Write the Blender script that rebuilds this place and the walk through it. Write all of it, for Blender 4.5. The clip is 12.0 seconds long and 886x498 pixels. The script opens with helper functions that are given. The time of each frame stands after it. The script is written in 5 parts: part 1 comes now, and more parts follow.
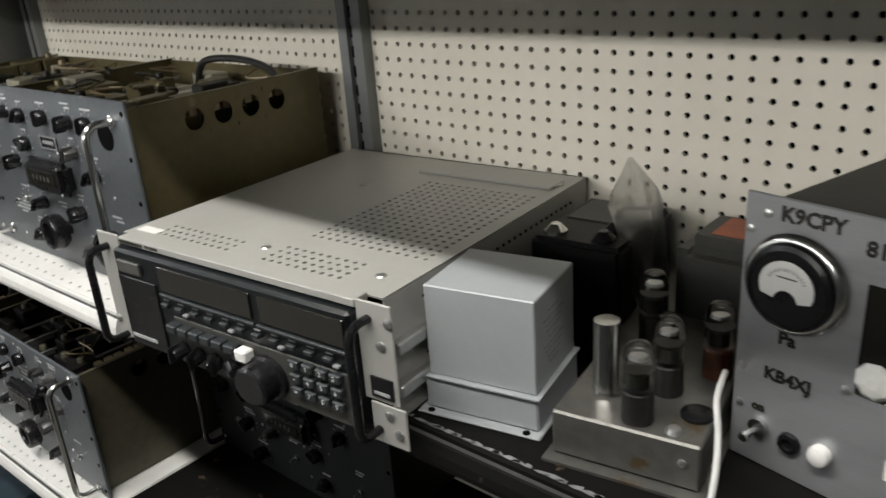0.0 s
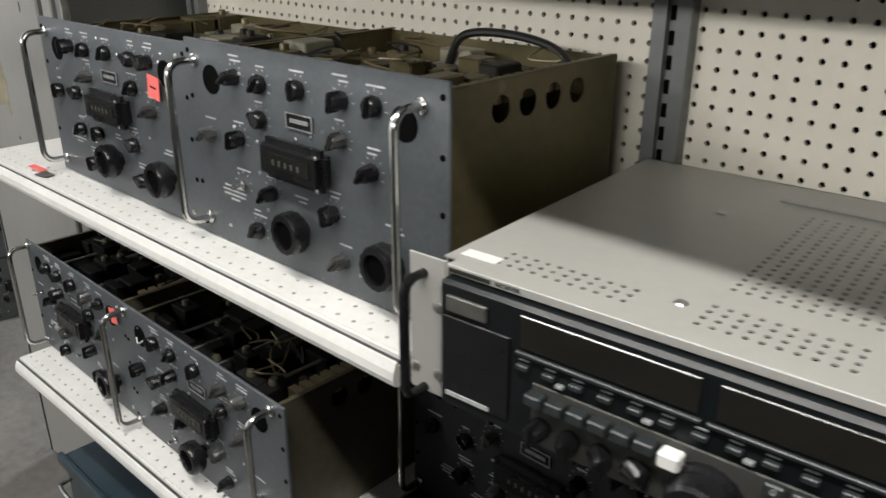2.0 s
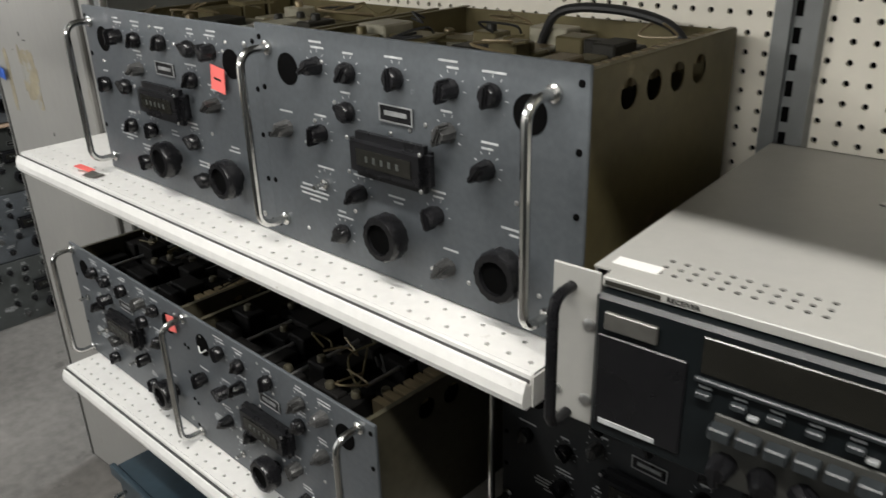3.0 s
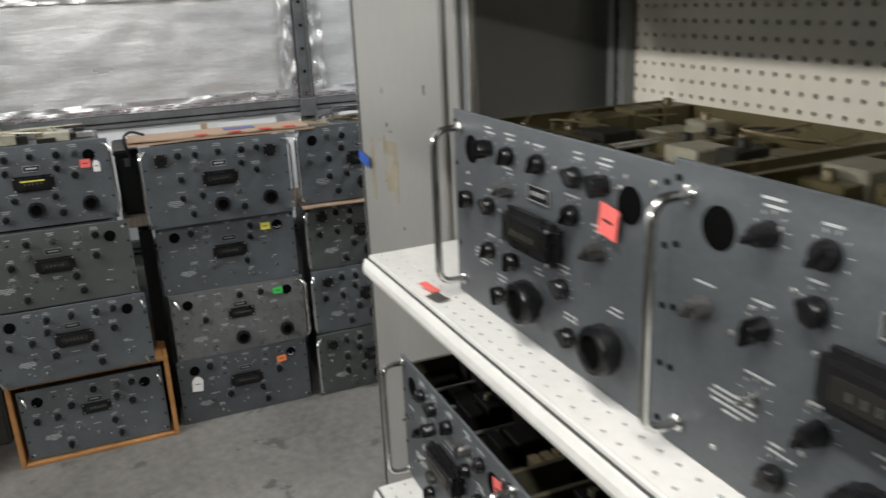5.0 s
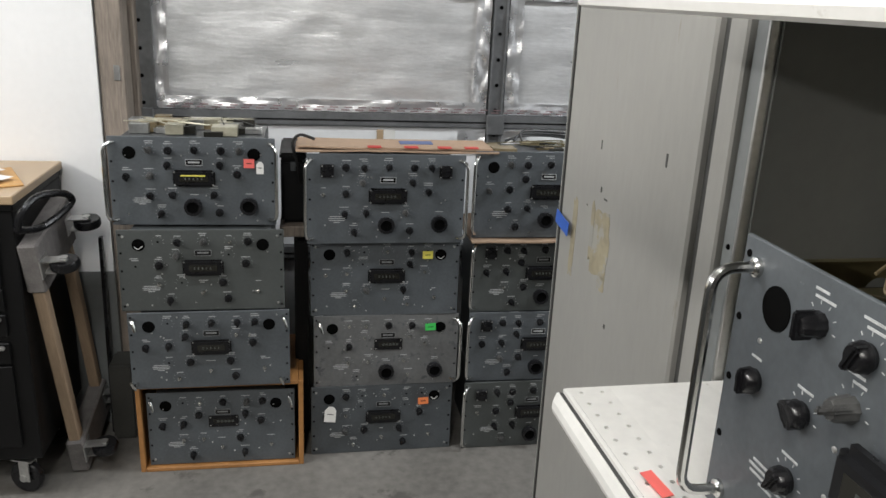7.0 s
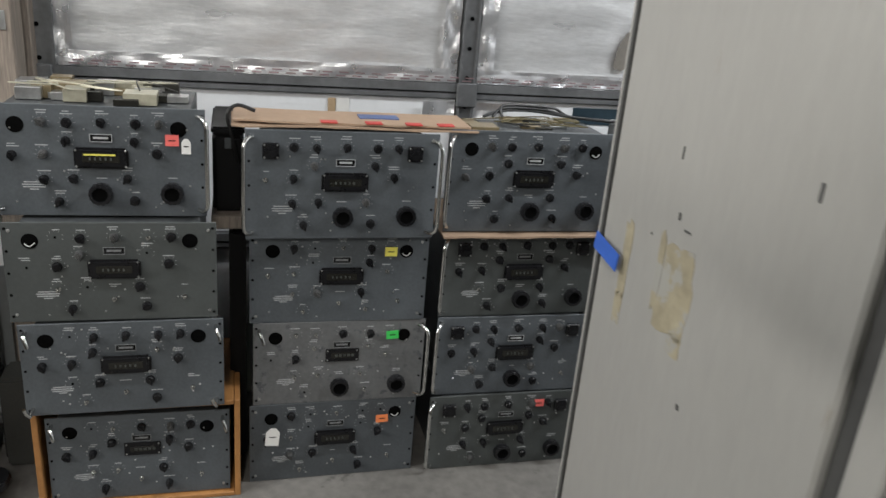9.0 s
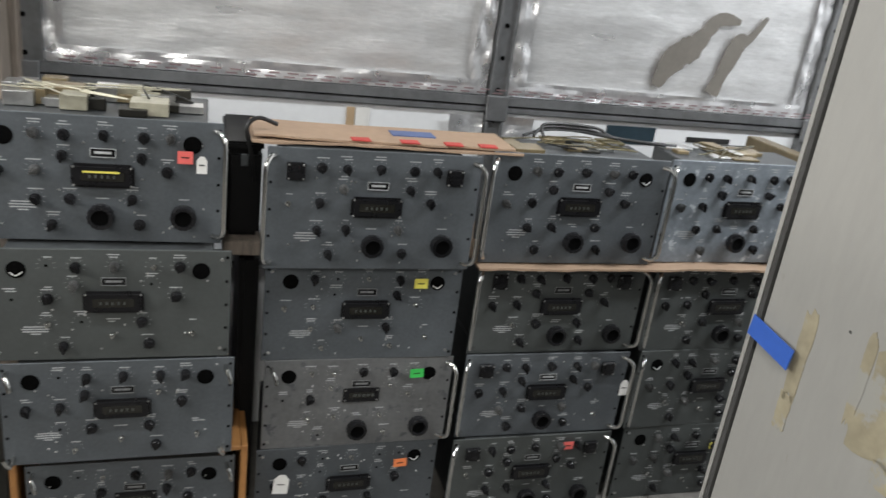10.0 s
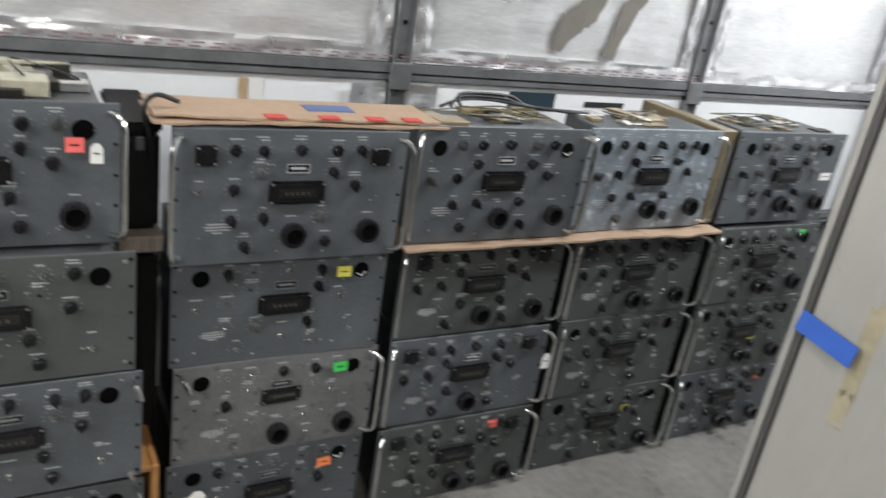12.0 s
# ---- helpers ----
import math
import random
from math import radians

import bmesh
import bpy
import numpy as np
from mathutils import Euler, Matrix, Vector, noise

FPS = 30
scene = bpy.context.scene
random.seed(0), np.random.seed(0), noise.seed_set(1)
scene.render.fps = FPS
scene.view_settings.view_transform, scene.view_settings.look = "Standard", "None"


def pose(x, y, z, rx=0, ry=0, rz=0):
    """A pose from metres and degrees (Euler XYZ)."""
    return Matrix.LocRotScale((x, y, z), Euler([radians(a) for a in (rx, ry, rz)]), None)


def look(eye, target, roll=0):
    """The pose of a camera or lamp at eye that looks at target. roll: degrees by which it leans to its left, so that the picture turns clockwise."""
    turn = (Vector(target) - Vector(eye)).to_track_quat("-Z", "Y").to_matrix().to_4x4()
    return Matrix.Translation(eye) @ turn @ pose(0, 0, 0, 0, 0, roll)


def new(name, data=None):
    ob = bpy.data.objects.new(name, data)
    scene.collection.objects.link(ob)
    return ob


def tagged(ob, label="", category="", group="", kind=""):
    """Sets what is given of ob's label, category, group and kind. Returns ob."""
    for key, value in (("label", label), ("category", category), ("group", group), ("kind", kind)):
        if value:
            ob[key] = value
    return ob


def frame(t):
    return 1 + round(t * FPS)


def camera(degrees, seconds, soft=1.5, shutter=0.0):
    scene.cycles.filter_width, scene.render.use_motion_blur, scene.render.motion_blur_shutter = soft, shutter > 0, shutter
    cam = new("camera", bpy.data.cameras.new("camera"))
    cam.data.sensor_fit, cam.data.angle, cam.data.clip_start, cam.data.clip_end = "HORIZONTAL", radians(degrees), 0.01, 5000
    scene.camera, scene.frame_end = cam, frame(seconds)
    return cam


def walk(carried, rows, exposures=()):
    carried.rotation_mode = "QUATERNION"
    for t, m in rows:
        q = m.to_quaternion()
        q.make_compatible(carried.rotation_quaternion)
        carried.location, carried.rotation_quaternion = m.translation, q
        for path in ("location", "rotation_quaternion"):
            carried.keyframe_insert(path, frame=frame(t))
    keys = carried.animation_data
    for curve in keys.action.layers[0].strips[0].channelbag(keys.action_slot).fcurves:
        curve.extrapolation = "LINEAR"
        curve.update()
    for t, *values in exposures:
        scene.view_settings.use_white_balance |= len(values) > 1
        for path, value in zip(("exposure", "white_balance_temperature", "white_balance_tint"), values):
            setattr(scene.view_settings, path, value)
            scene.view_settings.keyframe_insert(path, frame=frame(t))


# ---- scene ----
cam = camera(58.3, 12.0, shutter=0.4)
METRES, EYE, TILT, LEAN, TURN = 3.0, 1.5, 0.0, 0.0, 39.5
PATH = [
    (0, (3.861, -0.455, 1.58), (2.615, 0.927, 0.846), -4.3),
    (0.5, (3.759, -0.432, 1.573), (2.489, 0.904, 0.797), -1.3),
    (1, (3.649, -0.396, 1.56), (2.323, 0.885, 0.784), 0.3),
    (1.5, (3.539, -0.441, 1.55), (2.239, 0.881, 0.798), 1.6),
    (2, (3.4, -0.518, 1.551), (2.122, 0.82, 0.791), 0.1),
    (2.5, (3.312, -0.541, 1.531), (2.098, 0.83, 0.726), -0.0),
    (2.7, (3.282, -0.549, 1.536), (2.057, 0.809, 0.728), -0.5),
    (4.3, (3.13, -0.324, 1.548), (1.466, 0.527, 0.837), -4.5),
    (4.5, (3.09, -0.34, 1.552), (1.387, 0.453, 0.866), -4.2),
    (5, (2.947, -0.416, 1.554), (1.179, 0.295, 0.946), -2.6),
    (5.5, (2.824, -0.498, 1.58), (0.998, 0.078, 1.001), 0.0),
    (6, (2.705, -0.471, 1.58), (0.833, -0.097, 0.986), 1.5),
    (6.5, (2.592, -0.398, 1.588), (0.7, -0.105, 1.012), 1.9),
    (6.7, (2.561, -0.379, 1.591), (0.678, -0.057, 1.001), 2.6),
    (8.3, (2.295, -0.331, 1.571), (0.441, 0.051, 0.926), 2.0),
    (8.5, (2.229, -0.335, 1.568), (0.387, 0.097, 0.918), 3.0),
    (9, (2.074, -0.379, 1.56), (0.269, 0.124, 0.861), 5.1),
    (9.5, (1.9, -0.385, 1.552), (0.059, -0.039, 0.851), 3.8),
    (10, (1.789, -0.51, 1.562), (0.017, 0.088, 0.853), 7.7),
    (10.5, (1.675, -0.635, 1.547), (0.005, 0.239, 0.876), 11.2),
    (11, (1.608, -0.66, 1.529), (0.084, 0.43, 0.83), 14.1),
    (11.5, (1.565, -0.697, 1.52), (0.143, 0.505, 0.789), 14.7),
    (12, (1.575, -0.654, 1.536), (-0.008, 0.314, 0.788), 9.4),
]
walk(cam, [(t, look(eye, target, roll)) for t, eye, target, roll in PATH], exposures=[(0.0, -0.15), (5.0, -0.12), (8.5, -0.12), (9.5, -0.02), (10.5, 0.04), (12.0, 0.22)])

cam.data.clip_start = 0.01

# world and lights
world = bpy.data.worlds.new("world")
scene.world = world
world.use_nodes = True
world.node_tree.nodes["Background"].inputs[0].default_value = (0.8, 0.85, 0.9, 1)
world.node_tree.nodes["Background"].inputs[1].default_value = 0.0
scene.view_settings.exposure = 0.0


def lamp(name, x, y, z, sx, sy, power, tilt=0, color=(1.0, 0.975, 0.93)):
    data = bpy.data.lights.new(name, "AREA")
    data.shape, data.size, data.size_y, data.energy, data.color = "RECTANGLE", sx, sy, power, color
    ob = new(name, data)
    ob.matrix_world = pose(x, y, z, tilt)
    return ob


LAMPS = [(3.3, -0.72, 2.64, 2.2, 0.10, 56, 0), (2.6, -3.9, 2.62, 4.8, 0.12, 135, 62), (0.75, -2.0, 2.64, 0.14, 2.4, 36, 0), (0.7, 2.1, 2.64, 0.14, 2.4, 70, 0)]
for lx, ly, lz, lw, ld, lp, lt in LAMPS:
    lamp("ceiling_tube_light", lx, ly, lz, lw, ld, lp, lt, (1.0, 0.975, 0.93) if lw > 1 else (0.94, 0.98, 1.02))


# materials
def material(name, color, rough=0.5, metal=0.0, var=0.12, scale=8.0, fine=60.0, bump=0.08, speck=None, speck_scale=30.0,
             speck_at=0.62, per_object=0.0, stretch=(1, 1, 1), rough_var=0.12, spec=0.5):
    m = bpy.data.materials.new(name)
    m.use_nodes = True
    nt = m.node_tree
    N, L = nt.nodes, nt.links
    b = N["Principled BSDF"]
    co = N.new("ShaderNodeTexCoord")
    mp = N.new("ShaderNodeMapping")
    mp.inputs["Scale"].default_value = stretch
    L.new(co.outputs["Object"], mp.inputs[0])
    n1, n2 = N.new("ShaderNodeTexNoise"), N.new("ShaderNodeTexNoise")
    n1.inputs["Scale"].default_value, n1.inputs["Detail"].default_value = scale, 5
    n2.inputs["Scale"].default_value, n2.inputs["Detail"].default_value = fine, 3
    L.new(mp.outputs[0], n1.inputs["Vector"])
    L.new(mp.outputs[0], n2.inputs["Vector"])
    add = N.new("ShaderNodeMath")
    add.operation = "MULTIPLY_ADD"
    add.inputs[1].default_value = 0.6
    L.new(n1.outputs[0], add.inputs[0])
    mul = N.new("ShaderNodeMath")
    mul.operation = "MULTIPLY"
    mul.inputs[1].default_value = 0.4
    L.new(n2.outputs[0], mul.inputs[0])
    L.new(mul.outputs[0], add.inputs[2])
    ramp = N.new("ShaderNodeMapRange")
    ramp.inputs["From Min"].default_value, ramp.inputs["From Max"].default_value = 0.3, 0.7
    ramp.inputs["To Min"].default_value, ramp.inputs["To Max"].default_value = 1 - var, 1 + var
    L.new(add.outputs[0], ramp.inputs[0])
    val = ramp.outputs[0]
    if per_object:
        info = N.new("ShaderNodeObjectInfo")
        r2 = N.new("ShaderNodeMapRange")
        r2.inputs["To Min"].default_value, r2.inputs["To Max"].default_value = 1 - per_object, 1 + per_object
        L.new(info.outputs["Random"], r2.inputs[0])
        mm = N.new("ShaderNodeMath")
        mm.operation = "MULTIPLY"
        L.new(val, mm.inputs[0])
        L.new(r2.outputs[0], mm.inputs[1])
        val = mm.outputs[0]
    vm = N.new("ShaderNodeVectorMath")
    vm.operation = "SCALE"
    vm.inputs[0].default_value = color
    L.new(val, vm.inputs["Scale"])
    out = vm.outputs[0]
    if speck:
        ns = N.new("ShaderNodeTexNoise")
        ns.inputs["Scale"].default_value, ns.inputs["Detail"].default_value, ns.inputs["Roughness"].default_value = speck_scale, 6, 0.65
        L.new(mp.outputs[0], ns.inputs["Vector"])
        th = N.new("ShaderNodeMapRange")
        th.inputs["From Min"].default_value, th.inputs["From Max"].default_value = speck_at, speck_at + 0.06
        L.new(ns.outputs[0], th.inputs[0])
        mix = N.new("ShaderNodeMix")
        mix.data_type = "RGBA"
        L.new(th.outputs[0], mix.inputs["Factor"])
        L.new(out, mix.inputs["A"])
        mix.inputs["B"].default_value = (*speck, 1)
        out = mix.outputs["Result"]
    L.new(out, b.inputs["Base Color"])
    rr = N.new("ShaderNodeMapRange")
    rr.inputs["To Min"].default_value, rr.inputs["To Max"].default_value = max(0.02, rough - rough_var), min(1, rough + rough_var)
    L.new(n1.outputs[0], rr.inputs[0])
    L.new(rr.outputs[0], b.inputs["Roughness"])
    b.inputs["Metallic"].default_value = metal
    b.inputs["Specular IOR Level"].default_value = spec
    if bump:
        bp = N.new("ShaderNodeBump")
        bp.inputs["Strength"].default_value, bp.inputs["Distance"].default_value = bump, 0.004
        L.new(add.outputs[0], bp.inputs["Height"])
        L.new(bp.outputs[0], b.inputs["Normal"])
    return m


M = {}
M["panel_gray"] = material("panel_gray", (0.080, 0.089, 0.097), 0.44, 0.0, 0.24, 9, 120, 0.1, speck=(0.22, 0.23, 0.24), speck_scale=55, speck_at=0.68, per_object=0.12)
M["panel_light"] = material("panel_light", (0.20, 0.225, 0.25), 0.4, 0.1, 0.3, 14, 70, 0.12, speck=(0.5, 0.53, 0.56), speck_scale=28, speck_at=0.58)
M["panel_scuff"] = material("panel_scuffed", (0.13, 0.132, 0.132), 0.5, 0.0, 0.25, 11, 80, 0.12, speck=(0.075, 0.08, 0.085), speck_scale=24, speck_at=0.58)
M["panel_dull"] = material("panel_dull", (0.062, 0.068, 0.066), 0.55, 0.0, 0.15, 9, 90, 0.1, speck=(0.10, 0.105, 0.10), speck_scale=40, speck_at=0.66)
# gray panel under the shelf, with the shade there put into its colour
M["panel_shaded"] = material("panel_shaded", (0.012, 0.0135, 0.015), 0.6, 0.0, 0.2, 9, 90, 0.1)
M["case_gray"] = material("case_gray", (0.055, 0.06, 0.062), 0.5, 0.1, 0.25, 7, 60, 0.1, per_object=0.1)
M["olive"] = material("olive_chassis", (0.125, 0.105, 0.052), 0.42, 0.35, 0.2, 5, 60, 0.08, speck=(0.18, 0.15, 0.085), speck_scale=20, speck_at=0.64)
M["gold"] = material("gold_chassis", (0.21, 0.165, 0.095), 0.4, 0.3, 0.3, 9, 50, 0.08, per_object=0.25)
M["beige"] = material("beige_metal", (0.36, 0.34, 0.26), 0.45, 0.25, 0.3, 14, 60, 0.1, per_object=0.25)
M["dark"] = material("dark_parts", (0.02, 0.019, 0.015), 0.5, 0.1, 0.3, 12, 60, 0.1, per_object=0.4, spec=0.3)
M["black"] = material("black_plastic", (0.008, 0.008, 0.009), 0.28, 0.0, 0.3, 20, 90, 0.05, spec=0.3)
M["knob"] = material("bakelite_knob", (0.009, 0.009, 0.010), 0.25, 0.0, 0.3, 30, 120, 0.08, per_object=0.3, spec=0.4)
M["knob_gray"] = material("worn_knob", (0.09, 0.09, 0.088), 0.32, 0.35, 0.4, 60, 160, 0.1, per_object=0.4)
M["chrome"] = material("chrome", (0.62, 0.62, 0.6), 0.2, 1.0, 0.12, 15, 80, 0.03)
M["digit"] = material("faint_digit", (0.055, 0.06, 0.055), 0.5, 0.0, 0.3, 90, 200, 0)
M["steel"] = material("brushed_steel", (0.5, 0.5, 0.49), 0.36, 0.9, 0.15, 15, 120, 0.06)
M["hole"] = material("dark_hole", (0.002, 0.002, 0.002), 0.9, 0.0, 0.1, 10, 50, 0, spec=0.05)
M["legend"] = material("engraved_white", (0.42, 0.43, 0.43), 0.6, 0.0, 0.3, 90, 200, 0)
M["white_shelf"] = material("white_shelf_enamel", (0.76, 0.75, 0.72), 0.35, 0.0, 0.08, 8, 60, 0.04, speck=(0.5, 0.47, 0.42), speck_scale=24, speck_at=0.66)
M["cream"] = material("cream_pegboard", (0.74, 0.705, 0.61), 0.45, 0.0, 0.05, 4, 50, 0.03)
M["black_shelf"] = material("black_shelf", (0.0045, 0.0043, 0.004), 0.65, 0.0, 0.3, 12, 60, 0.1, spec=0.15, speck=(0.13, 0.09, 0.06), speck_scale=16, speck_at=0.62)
M["shelf_gray"] = material("shelf_upright_gray", (0.2, 0.21, 0.21), 0.4, 0.2, 0.1, 9, 60, 0.05)
# darker gray for the cabinet's shaded side and the upper shelf's deck
M["shade_gray"] = material("shaded_gray", (0.12, 0.123, 0.117), 0.5, 0.0, 0.08, 5, 60, 0.05)
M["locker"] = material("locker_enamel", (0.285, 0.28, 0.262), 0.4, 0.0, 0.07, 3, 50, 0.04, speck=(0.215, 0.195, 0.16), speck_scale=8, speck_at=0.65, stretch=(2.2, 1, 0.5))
M["dark_strip"] = material("dark_gray_strip", (0.05, 0.05, 0.048), 0.6, 0.0, 0.15, 9, 60, 0.05)
M["glue"] = material("old_glue", (0.285, 0.252, 0.175), 0.5, 0.0, 0.25, 25, 80, 0.1, speck=(0.29, 0.285, 0.26), speck_scale=22, speck_at=0.52)
M["ham_top"] = material("putty_enamel", (0.365, 0.36, 0.335), 0.36, 0.0, 0.06, 6, 70, 0.04, speck=(0.40, 0.33, 0.2), speck_scale=22, speck_at=0.70)
M["ham_face"] = material("radio_face", (0.006, 0.008, 0.009), 0.32, 0.0, 0.2, 14, 90, 0.05, spec=0.3)
M["ham_key"] = material("radio_key", (0.024, 0.028, 0.03), 0.4, 0.0, 0.2, 40, 90, 0.03)
M["lcd"] = material("display_window", (0.014, 0.0135, 0.011), 0.12, 0.0, 0.2, 20, 60, 0)
M["white_paint"] = material("white_plastic", (0.8, 0.79, 0.76), 0.35, 0.0, 0.04, 12, 50, 0.03)
M["box_gray"] = material("gray_hammertone", (0.33, 0.35, 0.36), 0.4, 0.0, 0.04, 14, 140, 0.06)
M["amp_steel"] = material("dull_steel", (0.14, 0.137, 0.125), 0.38, 0.6, 0.3, 10, 60, 0.08, speck=(0.12, 0.09, 0.05), speck_scale=16, speck_at=0.63)
M["psu"] = material("brushed_aluminium", (0.37, 0.38, 0.39), 0.36, 0.55, 0.1, 6, 90, 0.05, stretch=(1, 1, 12))
M["rust_gray"] = material("wrinkle_case", (0.05, 0.05, 0.045), 0.55, 0.1, 0.2, 10, 120, 0.2)
M["red_label"] = material("faded_red_label", (0.42, 0.13, 0.07), 0.6, 0.0, 0.3, 20, 60, 0.05)
M["concrete"] = material("concrete_floor", (0.148, 0.140, 0.127), 0.6, 0.0, 0.42, 2.2, 28, 0.15, speck=(0.085, 0.08, 0.072), speck_scale=5, speck_at=0.60)
M["white_wall"] = material("white_wall_paint", (0.78, 0.78, 0.78), 0.55, 0.0, 0.03, 2, 40, 0.05)
# ceiling and unseen walls are coloured dark to hold down bounced light
M["ceiling"] = material("ceiling_paint", (0.11, 0.11, 0.105), 0.7, 0.0, 0.05, 2, 40, 0.05)
M["wall_dark"] = material("dark_unseen_wall", (0.10, 0.10, 0.10), 0.7, 0.0, 0.05, 2, 40, 0.05)
M["old_wood"] = material("weathered_wood", (0.24, 0.20, 0.165), 0.7, 0.0, 0.35, 10, 40, 0.3, stretch=(6, 6, 0.5))
M["orange_wood"] = material("varnished_pine", (0.36, 0.17, 0.055), 0.5, 0.0, 0.25, 8, 40, 0.1, stretch=(1, 1, 1))
M["maple"] = material("maple_top", (0.40, 0.29, 0.18), 0.35, 0.0, 0.12, 5, 40, 0.04, stretch=(8, 1, 8))
M["dolly_wood"] = material("dolly_wood", (0.33, 0.24, 0.16), 0.6, 0.0, 0.25, 8, 50, 0.15, stretch=(4, 4, 0.6))
M["carpet"] = material("gray_carpet", (0.15, 0.14, 0.135), 0.95, 0.0, 0.3, 30, 200, 0.6)
M["cardboard"] = material("cardboard", (0.36, 0.25, 0.17), 0.75, 0.0, 0.12, 6, 50, 0.1, per_object=0.08)
M["print_red"] = material("red_print", (0.5, 0.06, 0.05), 0.7, 0.0, 0.15, 20, 80, 0.02)
M["print_blue"] = material("blue_print", (0.10, 0.14, 0.28), 0.7, 0.0, 0.2, 20, 80, 0.02)
M["rail"] = material("galvanised_rail", (0.20, 0.205, 0.21), 0.38, 0.5, 0.25, 8, 50, 0.08, stretch=(1, 1, 1))
M["door_white"] = material("door_skin_white", (0.72, 0.73, 0.74), 0.45, 0.0, 0.05, 4, 40, 0.05)
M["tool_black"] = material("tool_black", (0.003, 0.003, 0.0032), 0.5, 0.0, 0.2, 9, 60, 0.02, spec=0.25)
M["tan"] = material("tan_pad", (0.52, 0.29, 0.10), 0.6, 0.0, 0.15, 12, 60, 0.1)
M["paper"] = material("paper", (0.72, 0.71, 0.68), 0.7, 0.0, 0.05, 9, 60, 0.03, per_object=0.08)
M["tape_blue"] = material("blue_tape", (0.03, 0.10, 0.42), 0.55, 0.0, 0.1, 30, 90, 0.1)
M["tag_pink"] = material("pink_tag", (0.85, 0.16, 0.14), 0.6, 0.0, 0.06, 30, 90, 0)
M["tag_yellow"] = material("yellow_tag", (0.75, 0.68, 0.12), 0.6, 0.0, 0.06, 30, 90, 0)
M["tag_green"] = material("green_tag", (0.05, 0.55, 0.10), 0.6, 0.0, 0.06, 30, 90, 0)
M["tag_orange"] = material("orange_tag", (0.85, 0.24, 0.08), 0.6, 0.0, 0.06, 30, 90, 0)
M["meter_face"] = material("meter_face", (0.68, 0.68, 0.65), 0.4, 0.0, 0.04, 30, 90, 0)
M["glue_dark"] = material("black_silhouette", (0.02, 0.02, 0.02), 0.5, 0.0, 0.1, 30, 90, 0)
M["tube_base"] = material("tube_base", (0.015, 0.014, 0.013), 0.35, 0.0, 0.2, 30, 90, 0)
M["brown_base"] = material("tube_base_brown", (0.10, 0.03, 0.015), 0.35, 0.0, 0.2, 30, 90, 0)
M["cable_black"] = material("black_cable", (0.012, 0.012, 0.012), 0.45, 0.0, 0.1, 30, 90, 0)
M["cable_white"] = material("white_cord", (0.6, 0.6, 0.58), 0.5, 0.0, 0.1, 30, 90, 0)
M["adhesive"] = material("dull_adhesive", (0.17, 0.155, 0.135), 0.6, 0.0, 0.15, 12, 60, 0.05)
M["faint_print"] = material("faint_print", (0.21, 0.22, 0.225), 0.5, 0.0, 0.3, 60, 90, 0.0)
M["plate_rim"] = material("worn_plate_rim", (0.2, 0.205, 0.205), 0.5, 0.0, 0.4, 60, 90, 0.0)
# darker copies of works and olive plate: lower-shelf shade put into the colour
M["shaded_works"] = material("shaded_black_parts", (0.007, 0.0065, 0.006), 0.7, 0.0, 0.4, 12, 60, 0.1, per_object=0.4, spec=0.15)
M["olive_shaded"] = material("shaded_olive_chassis", (0.078, 0.070, 0.046), 0.5, 0.2, 0.3, 5, 60, 0.08, speck=(0.11, 0.10, 0.07), speck_scale=14, speck_at=0.64)
M["navy"] = material("blue_black_steel", (0.03, 0.05, 0.065), 0.35, 0.2, 0.25, 12, 60, 0.05)


def foil_material():
    m = bpy.data.materials.new("foil")
    m.use_nodes = True
    nt = m.node_tree
    N, L = nt.nodes, nt.links
    b = N["Principled BSDF"]
    co, mp = N.new("ShaderNodeTexCoord"), N.new("ShaderNodeMapping")
    mp.inputs["Scale"].default_value = (1, 0.55, 2.6)
    L.new(co.outputs["Object"], mp.inputs[0])
    n1, n2 = N.new("ShaderNodeTexNoise"), N.new("ShaderNodeTexNoise")
    n1.inputs["Scale"].default_value, n1.inputs["Detail"].default_value = 7, 6
    n2.inputs["Scale"].default_value, n2.inputs["Detail"].default_value = 60, 5
    L.new(mp.outputs[0], n1.inputs["Vector"])
    L.new(mp.outputs[0], n2.inputs["Vector"])
    mr = N.new("ShaderNodeMapRange")
    mr.inputs["From Min"].default_value, mr.inputs["From Max"].default_value = 0.3, 0.7
    mr.inputs["To Min"].default_value, mr.inputs["To Max"].default_value = 0.86, 0.97
    L.new(n2.outputs[0], mr.inputs[0])
    cb = N.new("ShaderNodeCombineColor")
    for k in range(3):
        L.new(mr.outputs[0], cb.inputs[k])
    L.new(cb.outputs[0], b.inputs["Base Color"])
    b.inputs["Metallic"].default_value = 0.7
    r = N.new("ShaderNodeMapRange")
    r.inputs["To Min"].default_value, r.inputs["To Max"].default_value = 0.16, 0.58
    L.new(n1.outputs[0], r.inputs[0])
    L.new(r.outputs[0], b.inputs["Roughness"])
    bp = N.new("ShaderNodeBump")
    bp.inputs["Strength"].default_value, bp.inputs["Distance"].default_value = 0.35, 0.010
    ad = N.new("ShaderNodeMath")
    ad.operation = "MULTIPLY_ADD"
    ad.inputs[1].default_value = 0.12
    L.new(n2.outputs[0], ad.inputs[0])
    L.new(n1.outputs[0], ad.inputs[2])
    L.new(ad.outputs[0], bp.inputs["Height"])
    L.new(bp.outputs[0], b.inputs["Normal"])
    return m


M["foil"] = foil_material()
M["foil_tape"] = material("foil_tape", (0.86, 0.86, 0.87), 0.30, 0.8, 0.1, 20, 60, 0.7, stretch=(1, 1, 1))
